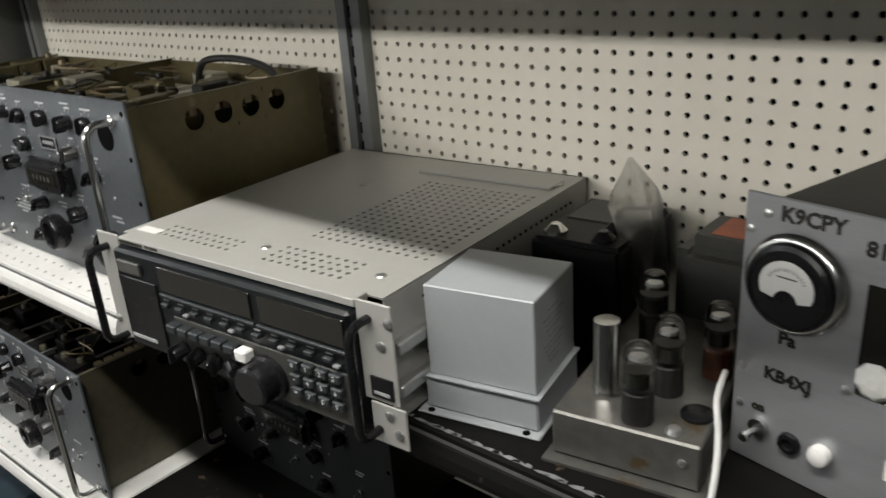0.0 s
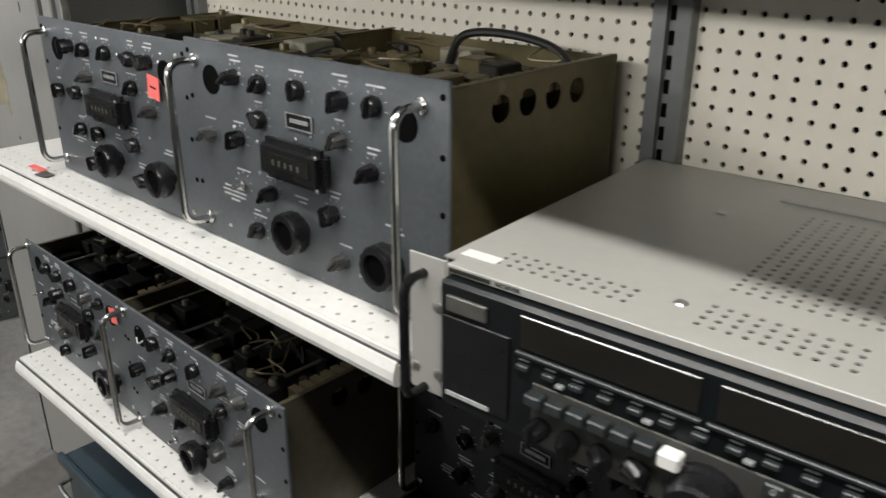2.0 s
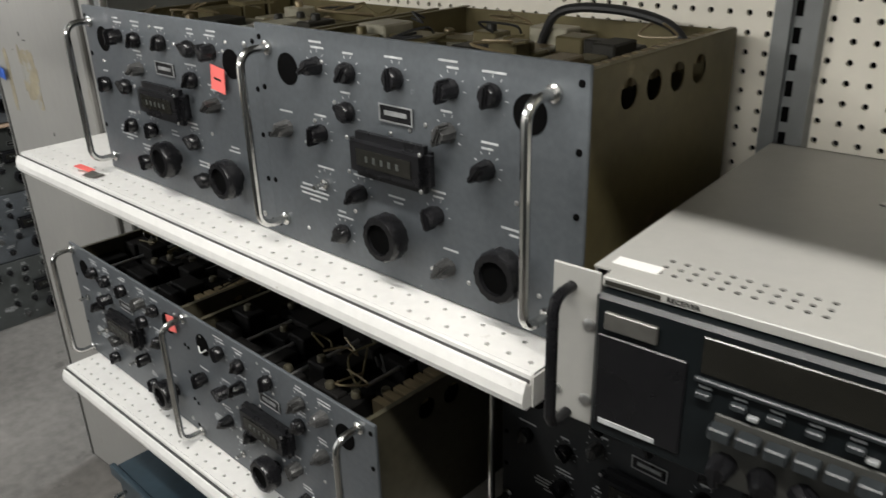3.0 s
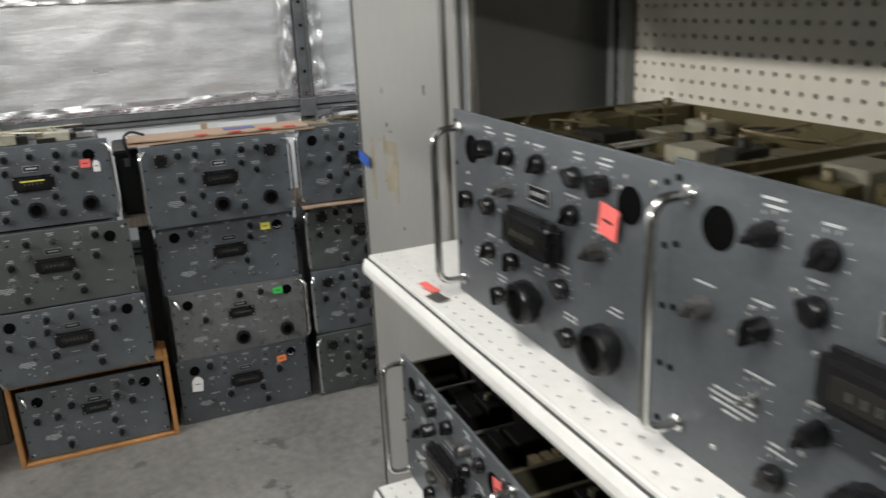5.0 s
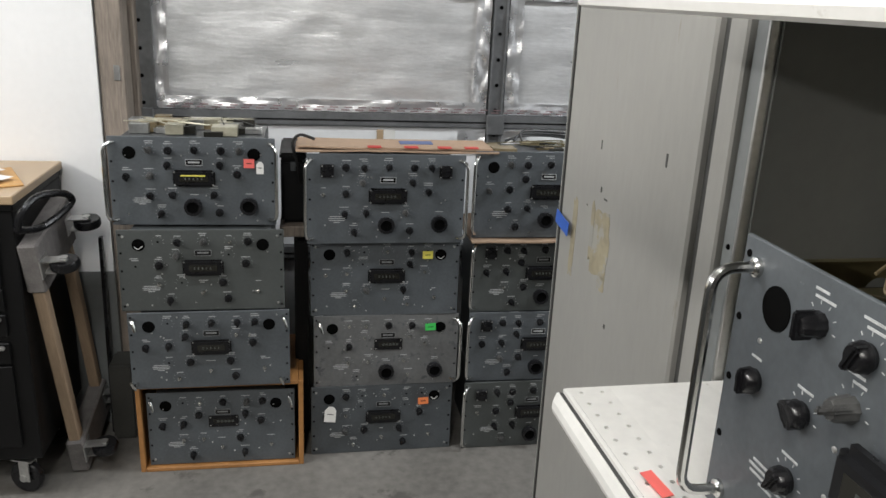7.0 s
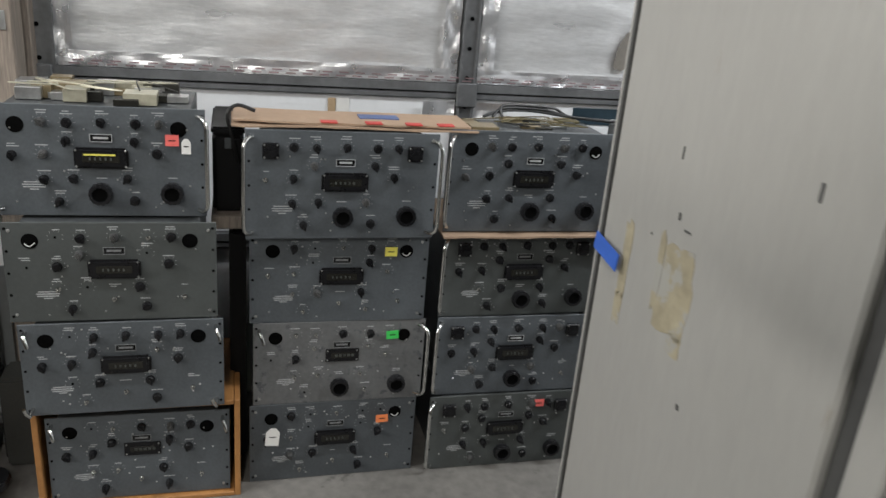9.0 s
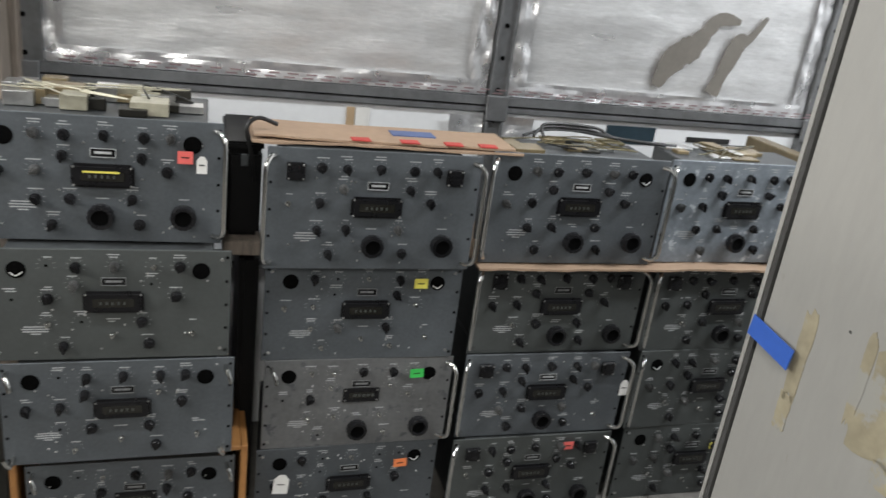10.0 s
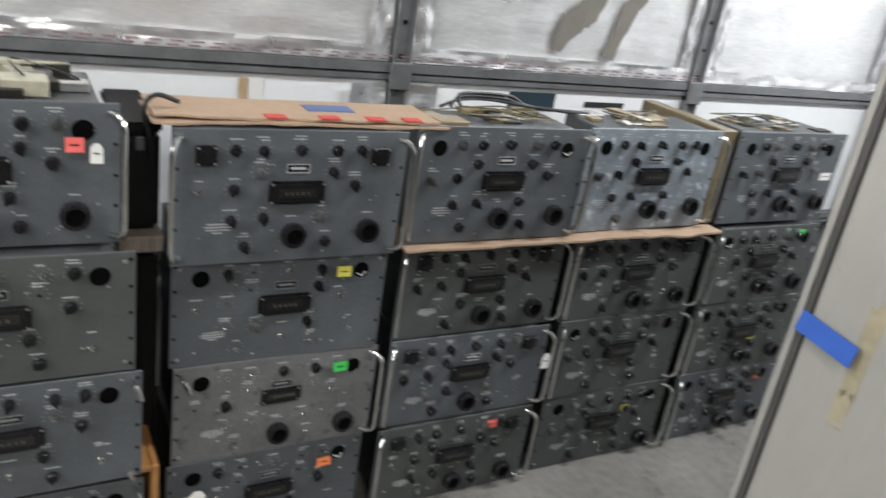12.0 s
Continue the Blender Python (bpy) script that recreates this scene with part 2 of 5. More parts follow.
M["foil_print"] = material("foil_red_print", (0.42, 0.30, 0.31), 0.35, 0.6, 0.25, 40, 90, 0.3)


def clear(name, tint, rough=0.02, alpha=None):
    m = bpy.data.materials.new(name)
    m.use_nodes = True
    b = m.node_tree.nodes["Principled BSDF"]
    b.inputs["Base Color"].default_value = (*tint, 1)
    b.inputs["Roughness"].default_value = rough
    b.inputs["Transmission Weight"].default_value = 1.0
    b.inputs["IOR"].default_value = 1.3
    if alpha:
        b.inputs["Alpha"].default_value = alpha
    return m


M["glass"] = clear("tube_glass", (0.9, 0.92, 0.93), 0.03)
M["bag"] = clear("clear_plastic_film", (0.75, 0.76, 0.74), 0.35, 0.45)
lampm = bpy.data.materials.new("lamp_diffuser")
lampm.use_nodes = True
lampm.node_tree.nodes["Principled BSDF"].inputs["Emission Color"].default_value = (1, 0.97, 0.92, 1)
lampm.node_tree.nodes["Principled BSDF"].inputs["Emission Strength"].default_value = 6.0
M["lamp"] = lampm


# mesh helpers
def box(bm, x0, x1, y0, y1, z0, z1, m=None):
    v = [bm.verts.new((m @ Vector(p)) if m else p) for p in ((x0, y0, z0), (x1, y0, z0), (x1, y1, z0), (x0, y1, z0), (x0, y0, z1), (x1, y0, z1), (x1, y1, z1), (x0, y1, z1))]
    for f in ((3, 2, 1, 0), (4, 5, 6, 7), (0, 1, 5, 4), (1, 2, 6, 5), (2, 3, 7, 6), (3, 0, 4, 7)):
        bm.faces.new([v[i] for i in f])
    return v


def bbox(x0, x1, y0, y1, z0, z1, bevel=0.0, m=None, seg=1):
    bm = bmesh.new()
    box(bm, x0, x1, y0, y1, z0, z1, m)
    if bevel:
        bmesh.ops.bevel(bm, geom=bm.edges[:], offset=bevel, segments=seg, affect="EDGES")
    return bm


def lathe(profile, seg=20, bm=None, m=None, knurl=0.0):
    """Turned about local z; profile is (radius, height)."""
    bm = bm or bmesh.new()
    rings = []
    for r, z in profile:
        ring = []
        for k in range(seg):
            a = 2 * math.pi * k / seg
            rr = r * (1 - (knurl if k % 2 else 0))
            p = Vector((rr * math.cos(a), rr * math.sin(a), z))
            ring.append(bm.verts.new(m @ p if m else p))
        rings.append(ring)
    for a, b in zip(rings, rings[1:]):
        for k in range(seg):
            bm.faces.new((a[k], a[(k + 1) % seg], b[(k + 1) % seg], b[k]))
    bm.faces.new(rings[0][::-1])
    bm.faces.new(rings[-1])
    return bm


def sweep(points, radius, seg=8, bm=None):
    bm = bm or bmesh.new()
    pts = [Vector(p) for p in points]
    rings, up = [], None
    for i, p in enumerate(pts):
        d = (pts[min(i + 1, len(pts) - 1)] - pts[max(i - 1, 0)]).normalized()
        if up is None:
            up = d.orthogonal().normalized()
        up = (up - d * up.dot(d)).normalized()
        side = d.cross(up)
        rings.append([bm.verts.new(p + radius * (math.cos(2 * math.pi * k / seg) * up + math.sin(2 * math.pi * k / seg) * side)) for k in range(seg)])
    for a, b in zip(rings, rings[1:]):
        for k in range(seg):
            bm.faces.new((a[k], a[(k + 1) % seg], b[(k + 1) % seg], b[k]))
    bm.faces.new(rings[0][::-1])
    bm.faces.new(rings[-1])
    return bm


def spline(points, n=8):
    pts = [Vector(p) for p in points]
    out = []
    for i in range(len(pts) - 1):
        p0, p1, p2, p3 = pts[max(i - 1, 0)], pts[i], pts[i + 1], pts[min(i + 2, len(pts) - 1)]
        for k in range(n):
            t = k / n
            out.append(0.5 * ((2 * p1) + (p2 - p0) * t + (2 * p0 - 5 * p1 + 4 * p2 - p3) * t * t + (3 * p1 - p0 - 3 * p2 + p3) * t ** 3))
    out.append(pts[-1])
    return out


def mesh_of(bm, name, mat, smooth=False):
    bmesh.ops.recalc_face_normals(bm, faces=bm.faces)
    me = bpy.data.meshes.new(name)
    bm.to_mesh(me)
    bm.free()
    me.materials.append(M[mat])
    if smooth:
        me.polygons.foreach_set("use_smooth", [True] * len(me.polygons))
        me.set_sharp_from_angle(angle=radians(35))
    return me


def part(name, bm, mat, parent, label="", smooth=False, m=None):
    me = bm if isinstance(bm, bpy.types.Mesh) else mesh_of(bm, name, mat, smooth)
    ob = new(name, me)
    if parent is not None:
        ob.parent = parent
    if m is not None:
        ob.matrix_basis = m
    return tagged(ob, label)


def thing(name, m, label, category, group="", kind=""):
    ob = new(name)
    ob.empty_display_size = 0.05
    ob.matrix_basis = m
    return tagged(ob, label, category, group, kind)


def solid(name, bm, mat, kind="structure", label="", category="", smooth=False, group=""):
    ob = new(name, mesh_of(bm, name, mat, smooth))
    return tagged(ob, label, category, group, kind)


def text_part(s, size, mat, parent, m, name="lettering", extrude=0.0004, bold=0.0):
    cu = bpy.data.curves.new(name, "FONT")
    cu.body, cu.size, cu.extrude, cu.align_x, cu.align_y, cu.resolution_u = s, size, extrude, "CENTER", "CENTER", 2
    cu.offset = bold
    tmp = bpy.data.objects.new(name, cu)
    scene.collection.objects.link(tmp)
    me = bpy.data.meshes.new_from_object(tmp.evaluated_get(bpy.context.evaluated_depsgraph_get()))
    bpy.data.objects.remove(tmp)
    bpy.data.curves.remove(cu)
    me.materials.clear()
    me.materials.append(M[mat])
    ob = new(name, me)
    if parent:
        ob.parent = parent
    ob.matrix_basis = m
    return ob


def perforated(cols, rows, pitch, r, thick=0.0, pu=None):
    """A sheet in local x, y with one round hole a cell, and short walls inside the holes."""
    pu = pu or pitch
    verts, faces = [], []
    K = 8
    index = {}

    def corner(i, j):
        if (i, j) not in index:
            index[(i, j)] = len(verts)
            verts.append((i * pu, j * pitch, 0))
        return index[(i, j)]

    for i in range(cols):
        for j in range(rows):
            c = [corner(i, j), corner(i + 1, j), corner(i + 1, j + 1), corner(i, j + 1)]
            cx, cy = (i + 0.5) * pu, (j + 0.5) * pitch
            b = len(verts)
            for k in range(K):
                a = math.radians(-135 + 45 * k)
                verts.append((cx + r * math.cos(a), cy + r * math.sin(a), 0))
            for k in range(K):
                a = math.radians(-135 + 45 * k)
                verts.append((cx + r * math.cos(a), cy + r * math.sin(a), -thick))
            for s in range(4):
                h0, h1, h2 = b + 2 * s, b + (2 * s + 1) % K, b + (2 * s + 2) % K
                faces += [(c[s], h1, h0), (c[s], c[(s + 1) % 4], h1), (c[(s + 1) % 4], h2, h1)]
            for k in range(K):
                k2 = (k + 1) % K
                faces.append((b + k, b + k2, b + K + k2, b + K + k))
    me = bpy.data.meshes.new("perforated")
    me.from_pydata(verts, [], faces)
    me.update()
    return me


def perf_part(name, cols, rows, pitch, r, thick, mat, parent, m, label="", pu=None):
    me = perforated(cols, rows, pitch, r, thick, pu)
    me.materials.append(M[mat])
    return part(name, me, mat, parent, label, m=m)


def slab(name, x0, x1, y0, y1, z0, z1, mat, kind="structure", label="", category=""):
    return solid(name, bbox(x0, x1, y0, y1, z0, z1), mat, kind, label, category)


# ---- the room ----
slab("floor", -0.75, 7.0, -6.0, 3.6, -0.1, 0.0, "concrete")
slab("ceiling", -0.75, 7.0, -6.0, 3.6, 2.75, 2.85, "ceiling")
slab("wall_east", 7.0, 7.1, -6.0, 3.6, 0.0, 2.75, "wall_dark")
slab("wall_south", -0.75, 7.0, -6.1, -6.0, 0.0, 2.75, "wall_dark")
# unseen block, added to keep the far tube's light off the lower shelves
slab("opposite_shelving", 2.0, 5.6, -2.2, -1.75, 0.0, 1.92, "case_gray")
slab("wall_north", -0.75, 7.0, 3.6, 3.7, 0.0, 2.75, "white_wall")
WALL_X, JAMB_Y = -0.30, -1.035
slab("wall_west", WALL_X - 0.12, WALL_X, -6.0, JAMB_Y, 0.60, 2.75, "white_wall")
slab("wall_west_base", WALL_X - 0.12, WALL_X + 0.006, -6.0, JAMB_Y + 0.003, 0.0, 0.60, "shelf_gray")
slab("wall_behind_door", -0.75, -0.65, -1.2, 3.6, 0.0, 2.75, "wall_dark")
jamb = thing("door_frame_post", pose(0, 0, 0), "weathered unpainted wooden post beside the garage door", "door frame", kind="structure")
part("post", bbox(-0.42, -0.31, JAMB_Y + 0.004, JAMB_Y + 0.085, 0, 2.74, 0.004), "old_wood", jamb)
part("post", bbox(-0.60, -0.44, JAMB_Y + 0.02, JAMB_Y + 0.10, 0, 2.74, 0.004), "old_wood", jamb)
part("bracket", bbox(-0.309, -0.305, -0.985, -0.965, 1.27, 1.32, 0.002), "steel", jamb, "small steel bracket")

# garage door
DX = -0.50
door = thing("garage_door", pose(0, 0, 0), "sectional garage door insulated with taped silver foil panels", "garage door", kind="structure")
STILES = [-0.93, 0.365, 1.535, 2.62]
RAILS = [0.60, 1.125, 1.655, 2.19]
for j, z in enumerate(RAILS):
    bm = bbox(DX - 0.03, DX + 0.012, -0.95, 3.5, z - 0.021, z - 0.002, 0.003)
    box(bm, DX - 0.03, DX + 0.018, -0.95, 3.5, z + 0.004, z + 0.03)
    part("rail", bm, "rail", door)
for j, y in enumerate(STILES):
    w = 0.045 if j == 0 else 0.028
    bm = bmesh.new()
    for z0, z1 in ((0.0, 0.566), (0.632, 1.09), (1.157, 1.62), (1.687, 2.156), (2.222, 2.7)):
        box(bm, DX - 0.03, DX + 0.01, y - w, y + w, z0, z1)
        box(bm, DX + 0.01, DX + 0.022, y - w, y - w + 0.008, z0, z1)
        box(bm, DX + 0.01, DX + 0.022, y + w - 0.008, y + w, z0, z1)
    part("stile", bm, "rail", door)
    bm = bmesh.new()
    for z in [0.7 + 0.095 * k for k in range(20)]:
        lathe([(0.007, 0), (0.007, 0.003)], 8, bm, pose(DX + 0.010, y, z, 0, 90, 0))
    tagged(part("bolt_hole", bm, "hole", door), kind="stuff")
    part("hinge", bbox(DX + 0.02, DX + 0.03, y - 0.035, y + 0.035, 1.08, 1.16, 0.004), "rail", door)


def wrinkled(y0, y1, z0, z1, x, amp, step=0.03, seed=1, fy=14, fz=22):
    bm = bmesh.new()
    ny, nz = max(2, int((y1 - y0) / step)), max(2, int((z1 - z0) / step))
    grid = [[bm.verts.new((x + amp * (0.25 + 0.75 * noise.noise(Vector((seed * 7.3, fy * (y0 + (y1 - y0) * i / ny), fz * (z0 + (z1 - z0) * j / nz))))), y0 + (y1 - y0) * i / ny, z0 + (z1 - z0) * j / nz)) for j in range(nz + 1)] for i in range(ny + 1)]
    for i in range(ny):
        for j in range(nz):
            bm.faces.new((grid[i][j], grid[i + 1][j], grid[i + 1][j + 1], grid[i][j + 1]))
    return bm


k = 0
for (ya, yb) in zip(STILES, STILES[1:] + [3.5]):
    for (za, zb) in ((1.157, 1.62), (1.687, 2.156), (2.222, 2.7)):
        k += 1
        y0, y1 = ya + 0.035, yb - 0.035
        part("insulation_panel", wrinkled(y0 + 0.02, y1 - 0.02, za + 0.02, zb - 0.02, DX - 0.012, 0.012, 0.04, k), "foil", door, smooth=True)
        b = 0.055
        part("foil_tape", wrinkled(y0, y0 + b, za, zb, DX + 0.003, 0.011, 0.009, k + 20, 34, 17), "foil_tape", door)
        part("foil_tape", wrinkled(y1 - b, y1, za, zb, DX + 0.003, 0.011, 0.009, k + 40, 34, 17), "foil_tape", door)
        part("foil_tape", wrinkled(y0, y1, za, za + 0.045, DX + 0.006, 0.009, 0.010, k + 60, 13, 38), "foil_tape", door)
        part("foil_tape", wrinkled(y0, y1, zb - 0.035, zb, DX + 0.006, 0.009, 0.010, k + 80, 13, 38), "foil_tape", door)
    part("door_skin", bbox(DX - 0.02, DX - 0.004, ya + 0.03, yb - 0.03, 0.633, 1.102), "door_white", door)
    if ya > 1.5:
        part("insulation_panel", wrinkled(ya + 0.04, yb - 0.04, 0.64, 1.085, DX - 0.016, 0.010, 0.04, k + 200), "foil", door, smooth=True)
    part("door_skin", bbox(DX - 0.04, DX - 0.03, ya + 0.03, yb - 0.03, 0.0, 0.56), "door_white", door)

# ---- shelving ----
X0, X1, X2, PEG = 1.67, 2.881, 4.62, 0.463
TOPZ, LOWZ, UPZ, BLK = 1.124, 0.676, 1.620, 0.036
gondola = thing("shelving_unit", pose(0, 0, 0), "steel shop shelving with a cream pegboard back", "shelving", kind="structure")
for (xa, xb) in ((1.719, 2.857), (2.907, 4.60)):
    cols = round((xb - xa) / 0.0253)
    perf_part("pegboard", cols, 54, 0.024, 0.0041, 0.006, "cream", gondola, Matrix.Translation((xa, PEG, 0.574)) @ pose(0, 0, 0, 90, 0, 0), pu=0.0253)
part("back_sheet", bbox(X0, X2, PEG + 0.02, PEG + 0.035, 0.0, 2.3), "hole", gondola)
for xu in (X0 + 0.03, X1 + 0.005, X2 + 0.03):
    bm = bmesh.new()
    box(bm, xu - 0.027, xu - 0.007, PEG - 0.022, PEG + 0.01, 0, 2.3)
    box(bm, xu + 0.007, xu + 0.027, PEG - 0.022, PEG + 0.01, 0, 2.3)
    box(bm, xu - 0.007, xu + 0.007, PEG - 0.012, PEG + 0.012, 0, 2.3)
    part("upright", bm, "shelf_gray", gondola)
    bm = bmesh.new()
    for k in range(72):
        box(bm, xu - 0.0045, xu + 0.0045, PEG - 0.016, PEG - 0.012, 0.05 + k * 0.0315, 0.068 + k * 0.0315)
    tagged(part("slot", bm, "hole", gondola), kind="stuff")


def deck(xa, xb, z, yf, mat, parent, holes=True, back=None, rear=PEG - 0.03):
    p, n = 0.0275, 2 if holes else 0
    if holes:
        cols = int((xb - xa) / p)
        perf_part("deck_strip", cols, n, p, 0.0031, 0.003, mat, parent, Matrix.Translation((xa, yf + 0.005, z)), pu=(xb - xa) / cols)
        tagged(part("hole_backing", bbox(xa + 0.002, xb - 0.002, yf + 0.006, yf + 0.004 + n * p, z - 0.012, z - 0.010), "hole", parent), kind="stuff")
    bm = bmesh.new()
    box(bm, xa, xb, yf + 0.005 + n * p, rear, z - 0.012, z)
    box(bm, xa, xb, yf + 0.005, yf + 0.005 + n * p, z - 0.03, z - 0.014)
    part("deck", bm, back or mat, parent)
    prof = [(0.0048, 0.0), (0.0, -0.0008), (-0.0004, -0.009), (-0.0054, -0.010), (-0.0058, -0.005), (-0.0085, -0.006), (-0.0125, -0.016),
            (-0.0135, -0.026), (-0.0115, -0.033), (-0.006, -0.036), (0.0048, -0.034)]
    bm = bmesh.new()
    a = [bm.verts.new((xa, yf + u, z + w)) for u, w in prof]
    b = [bm.verts.new((xb, yf + u, z + w)) for u, w in prof]
    for i in range(len(prof)):
        j = (i + 1) % len(prof)
        bm.faces.new((a[i], a[j], b[j], b[i]))
    bm.faces.new(a[::-1])
    bm.faces.new(b)
    part("front_lip", bm, mat, parent)
    # dark strip laid in the groove for its shade and dirt
    part("groove_strip", bbox(xa + 0.001, xb - 0.001, yf - 0.0052, yf - 0.0005, z - 0.0088, z - 0.0052), "dark_strip", parent)
    for x in (xa - 0.0022, xb + 0.0002):
        part("end_bracket", bbox(x, x + 0.002, yf + 0.001, rear, z - 0.036, z - 0.002), back or mat, parent)


for xa, xb, z, yf, turn, mat, hol, lab in (
        (1.662, 2.858, TOPZ, -0.040, 1.25, "white_shelf", True, "white enamelled steel shelf with a perforated front"),
        (1.695, 2.622, LOWZ, -0.064, 1.3, "white_shelf", True, "white enamelled steel shelf with a perforated front, below"),
        # right part of the lower shelf: black stands in for deep shade
        (2.626, X2, LOWZ, -0.044, 0, "black_shelf", False, "steel shelf coloured black for the deep shade there"),
        (X0, X2, UPZ, -0.058, 0, "white_shelf", False, "white enamelled steel shelf above the radios, deck darkened as shade"),
        (X1 + 0.01, X2, 1.114, BLK, 0, "black_shelf", False, "black scuffed steel shelf under the transformer and the amplifier"),
        (X0, X2, 0.24, -0.058, 0, "white_shelf", True, "white steel bottom shelf near the floor")):
    s = thing("shelf", pose(xa, yf, 0, 0, 0, turn), lab, "shelf")
    # upper shelf: unseen deck coloured gray to cut light bounced on the radios
    deck(0, xb - xa, z, 0, mat, s, hol, "shade_gray" if z == UPZ else None, PEG - 0.055 - yf)
part("kick_plate", bbox(X0, X2, 0.0, 0.02, 0.0, 0.18), "shelf_gray", gondola)

# worn paint along the black shelf's edge
chips = random.Random(9)
blk = thing("paint_wear", pose(0, 0, 0), "pale worn paint streaks along the black shelf's front edge", "paint wear")
for k in range(26):
    x, w = 3.33 + 0.0125 * k, chips.uniform(0.009, 0.030)
    pts = [(x, -0.0002), (x + w * 0.4, -0.0006 - chips.random() * 0.001), (x + w, 0.0), (x + w * 0.9, 0.0022 + chips.random() * 0.003), (x + w * 0.3, 0.002 + chips.random() * 0.003)]
    bm = bmesh.new()
    ex = bmesh.ops.extrude_face_region(bm, geom=[bm.faces.new([bm.verts.new((px, BLK + 0.006 + py, 1.1142)) for px, py in pts])])
    bmesh.ops.translate(bm, verts=[q for q in ex["geom"] if isinstance(q, bmesh.types.BMVert)], vec=(0, 0, 0.0005))
    part("chip", bm, "plate_rim", blk)

# locker
locker = thing("metal_cabinet", pose(1.092, 0.13, 0, 0, 0, 3.5) @ pose(-1.092, -0.13, 0), "tall gray enamelled steel cabinet with glue marks and blue tape", "cabinet")
LX0, LX1, LXS, LY = 1.092, 1.549, 1.657, 0.13
part("body", bbox(LX0 + 0.01, LXS - 0.02, LY + 0.03, 0.85, 0.0, 2.2), "shade_gray", locker)
part("front", bbox(LX0, LX1, LY, LY + 0.03, 0.02, 2.2, 0.004), "locker", locker)
part("edge_flange", bbox(LX0 - 0.0205, LX0 - 0.0065, LY + 0.001, LY + 0.045, 0.02, 2.2, 0.004, seg=2), "locker", locker, "rounded enamelled edge flange")
# dark strips fill the edge seam and the recessed vertical groove
part("edge_strip", bbox(LX0 - 0.006, LX0 + 0.0, LY - 0.002, LY + 0.03, 0.02, 2.2), "dark_strip", locker, "dark strip in the seam at the edge")
part("gap_strip", bbox(LX1 + 0.001, LX1 + 0.026, LY + 0.012, LY + 0.03, 0.02, 2.2), "dark_strip", locker, "dark strip in the vertical groove")
part("side_rail", bbox(LX1 + 0.027, LX1 + 0.068, LY, LY + 0.03, 0.0, 2.2, 0.003), "locker", locker)
part("gap_strip", bbox(LX1 + 0.071, LX1 + 0.094, LY + 0.010, LY + 0.03, 0.0, 2.2), "shelf_gray", locker)
part("side_rail", bbox(LX1 + 0.098, LX1 + 0.103, LY + 0.006, LY + 0.03, 0.0, 2.2, 0.001), "steel", locker, "bright metal edge strip")
# side behind the radios: shadow put into a darker gray than the front
part("side_panel", bbox(LXS - 0.004, LXS, LY + 0.02, PEG - 0.03, 0.0, 2.2), "shade_gray", locker)
for z in (1.30, 0.86, 1.78):
    part("rivet", lathe([(0.004, 0), (0.003, 0.002)], 8), "hole", locker, m=pose(LX1 + 0.083, LY + 0.010, z, 90, 0, 0))


def blotch(cx, cz, w, h, seed, mat, name, parent, y):
    r = random.Random(seed)
    bm = bmesh.new()
    pts = []
    n = 26
    for i in range(n):
        a = 2 * math.pi * i / n
        c, s = math.cos(a), math.sin(a)
        q = 1 / max(abs(c), abs(s)) * (0.82 + 0.22 * r.random())
        pts.append(bm.verts.new((cx + w / 2 * c * q, y, cz + h / 2 * s * q)))
    f = bm.faces.new(pts)
    ex = bmesh.ops.extrude_face_region(bm, geom=[f])
    bmesh.ops.translate(bm, verts=[v for v in ex["geom"] if isinstance(v, bmesh.types.BMVert)], vec=(0, -0.0008, 0))
    return part(name, bm, mat, parent)


for cx, cz, w, h, sd in ((1.161, 1.19, 0.020, 0.115, 1), (1.280, 1.19, 0.068, 0.125, 2), (1.240, 1.205, 0.014, 0.11, 12), (1.296, 1.128, 0.03, 0.03, 13), (1.160, 1.118, 0.020, 0.05, 3)):
    blotch(cx, cz, w, h, sd, "glue", "glue_mark", locker, LY)
for cx, cz, w, h, sd in ((1.468, 1.378, 0.005, 0.02, 5), (1.262, 1.285, 0.005, 0.010, 6), (1.245, 1.36, 0.003, 0.016, 7), (1.282, 1.272, 0.014, 0.003, 8), (1.33, 1.06, 0.006, 0.008, 9), (1.21, 1.245, 0.003, 0.003, 10)):
    blotch(cx, cz, w, h, sd, "dark_strip", "scratch", locker, LY)
bm = bbox(-0.037, 0.037, -0.0015, 0.0, -0.013, 0.013)
tape = part("tape", bm, "tape_blue", None, m=pose(1.122, LY - 0.006, 1.187, 0, 7, 0))
tagged(tape, "strip of blue masking tape on the cabinet's edge", "tape")


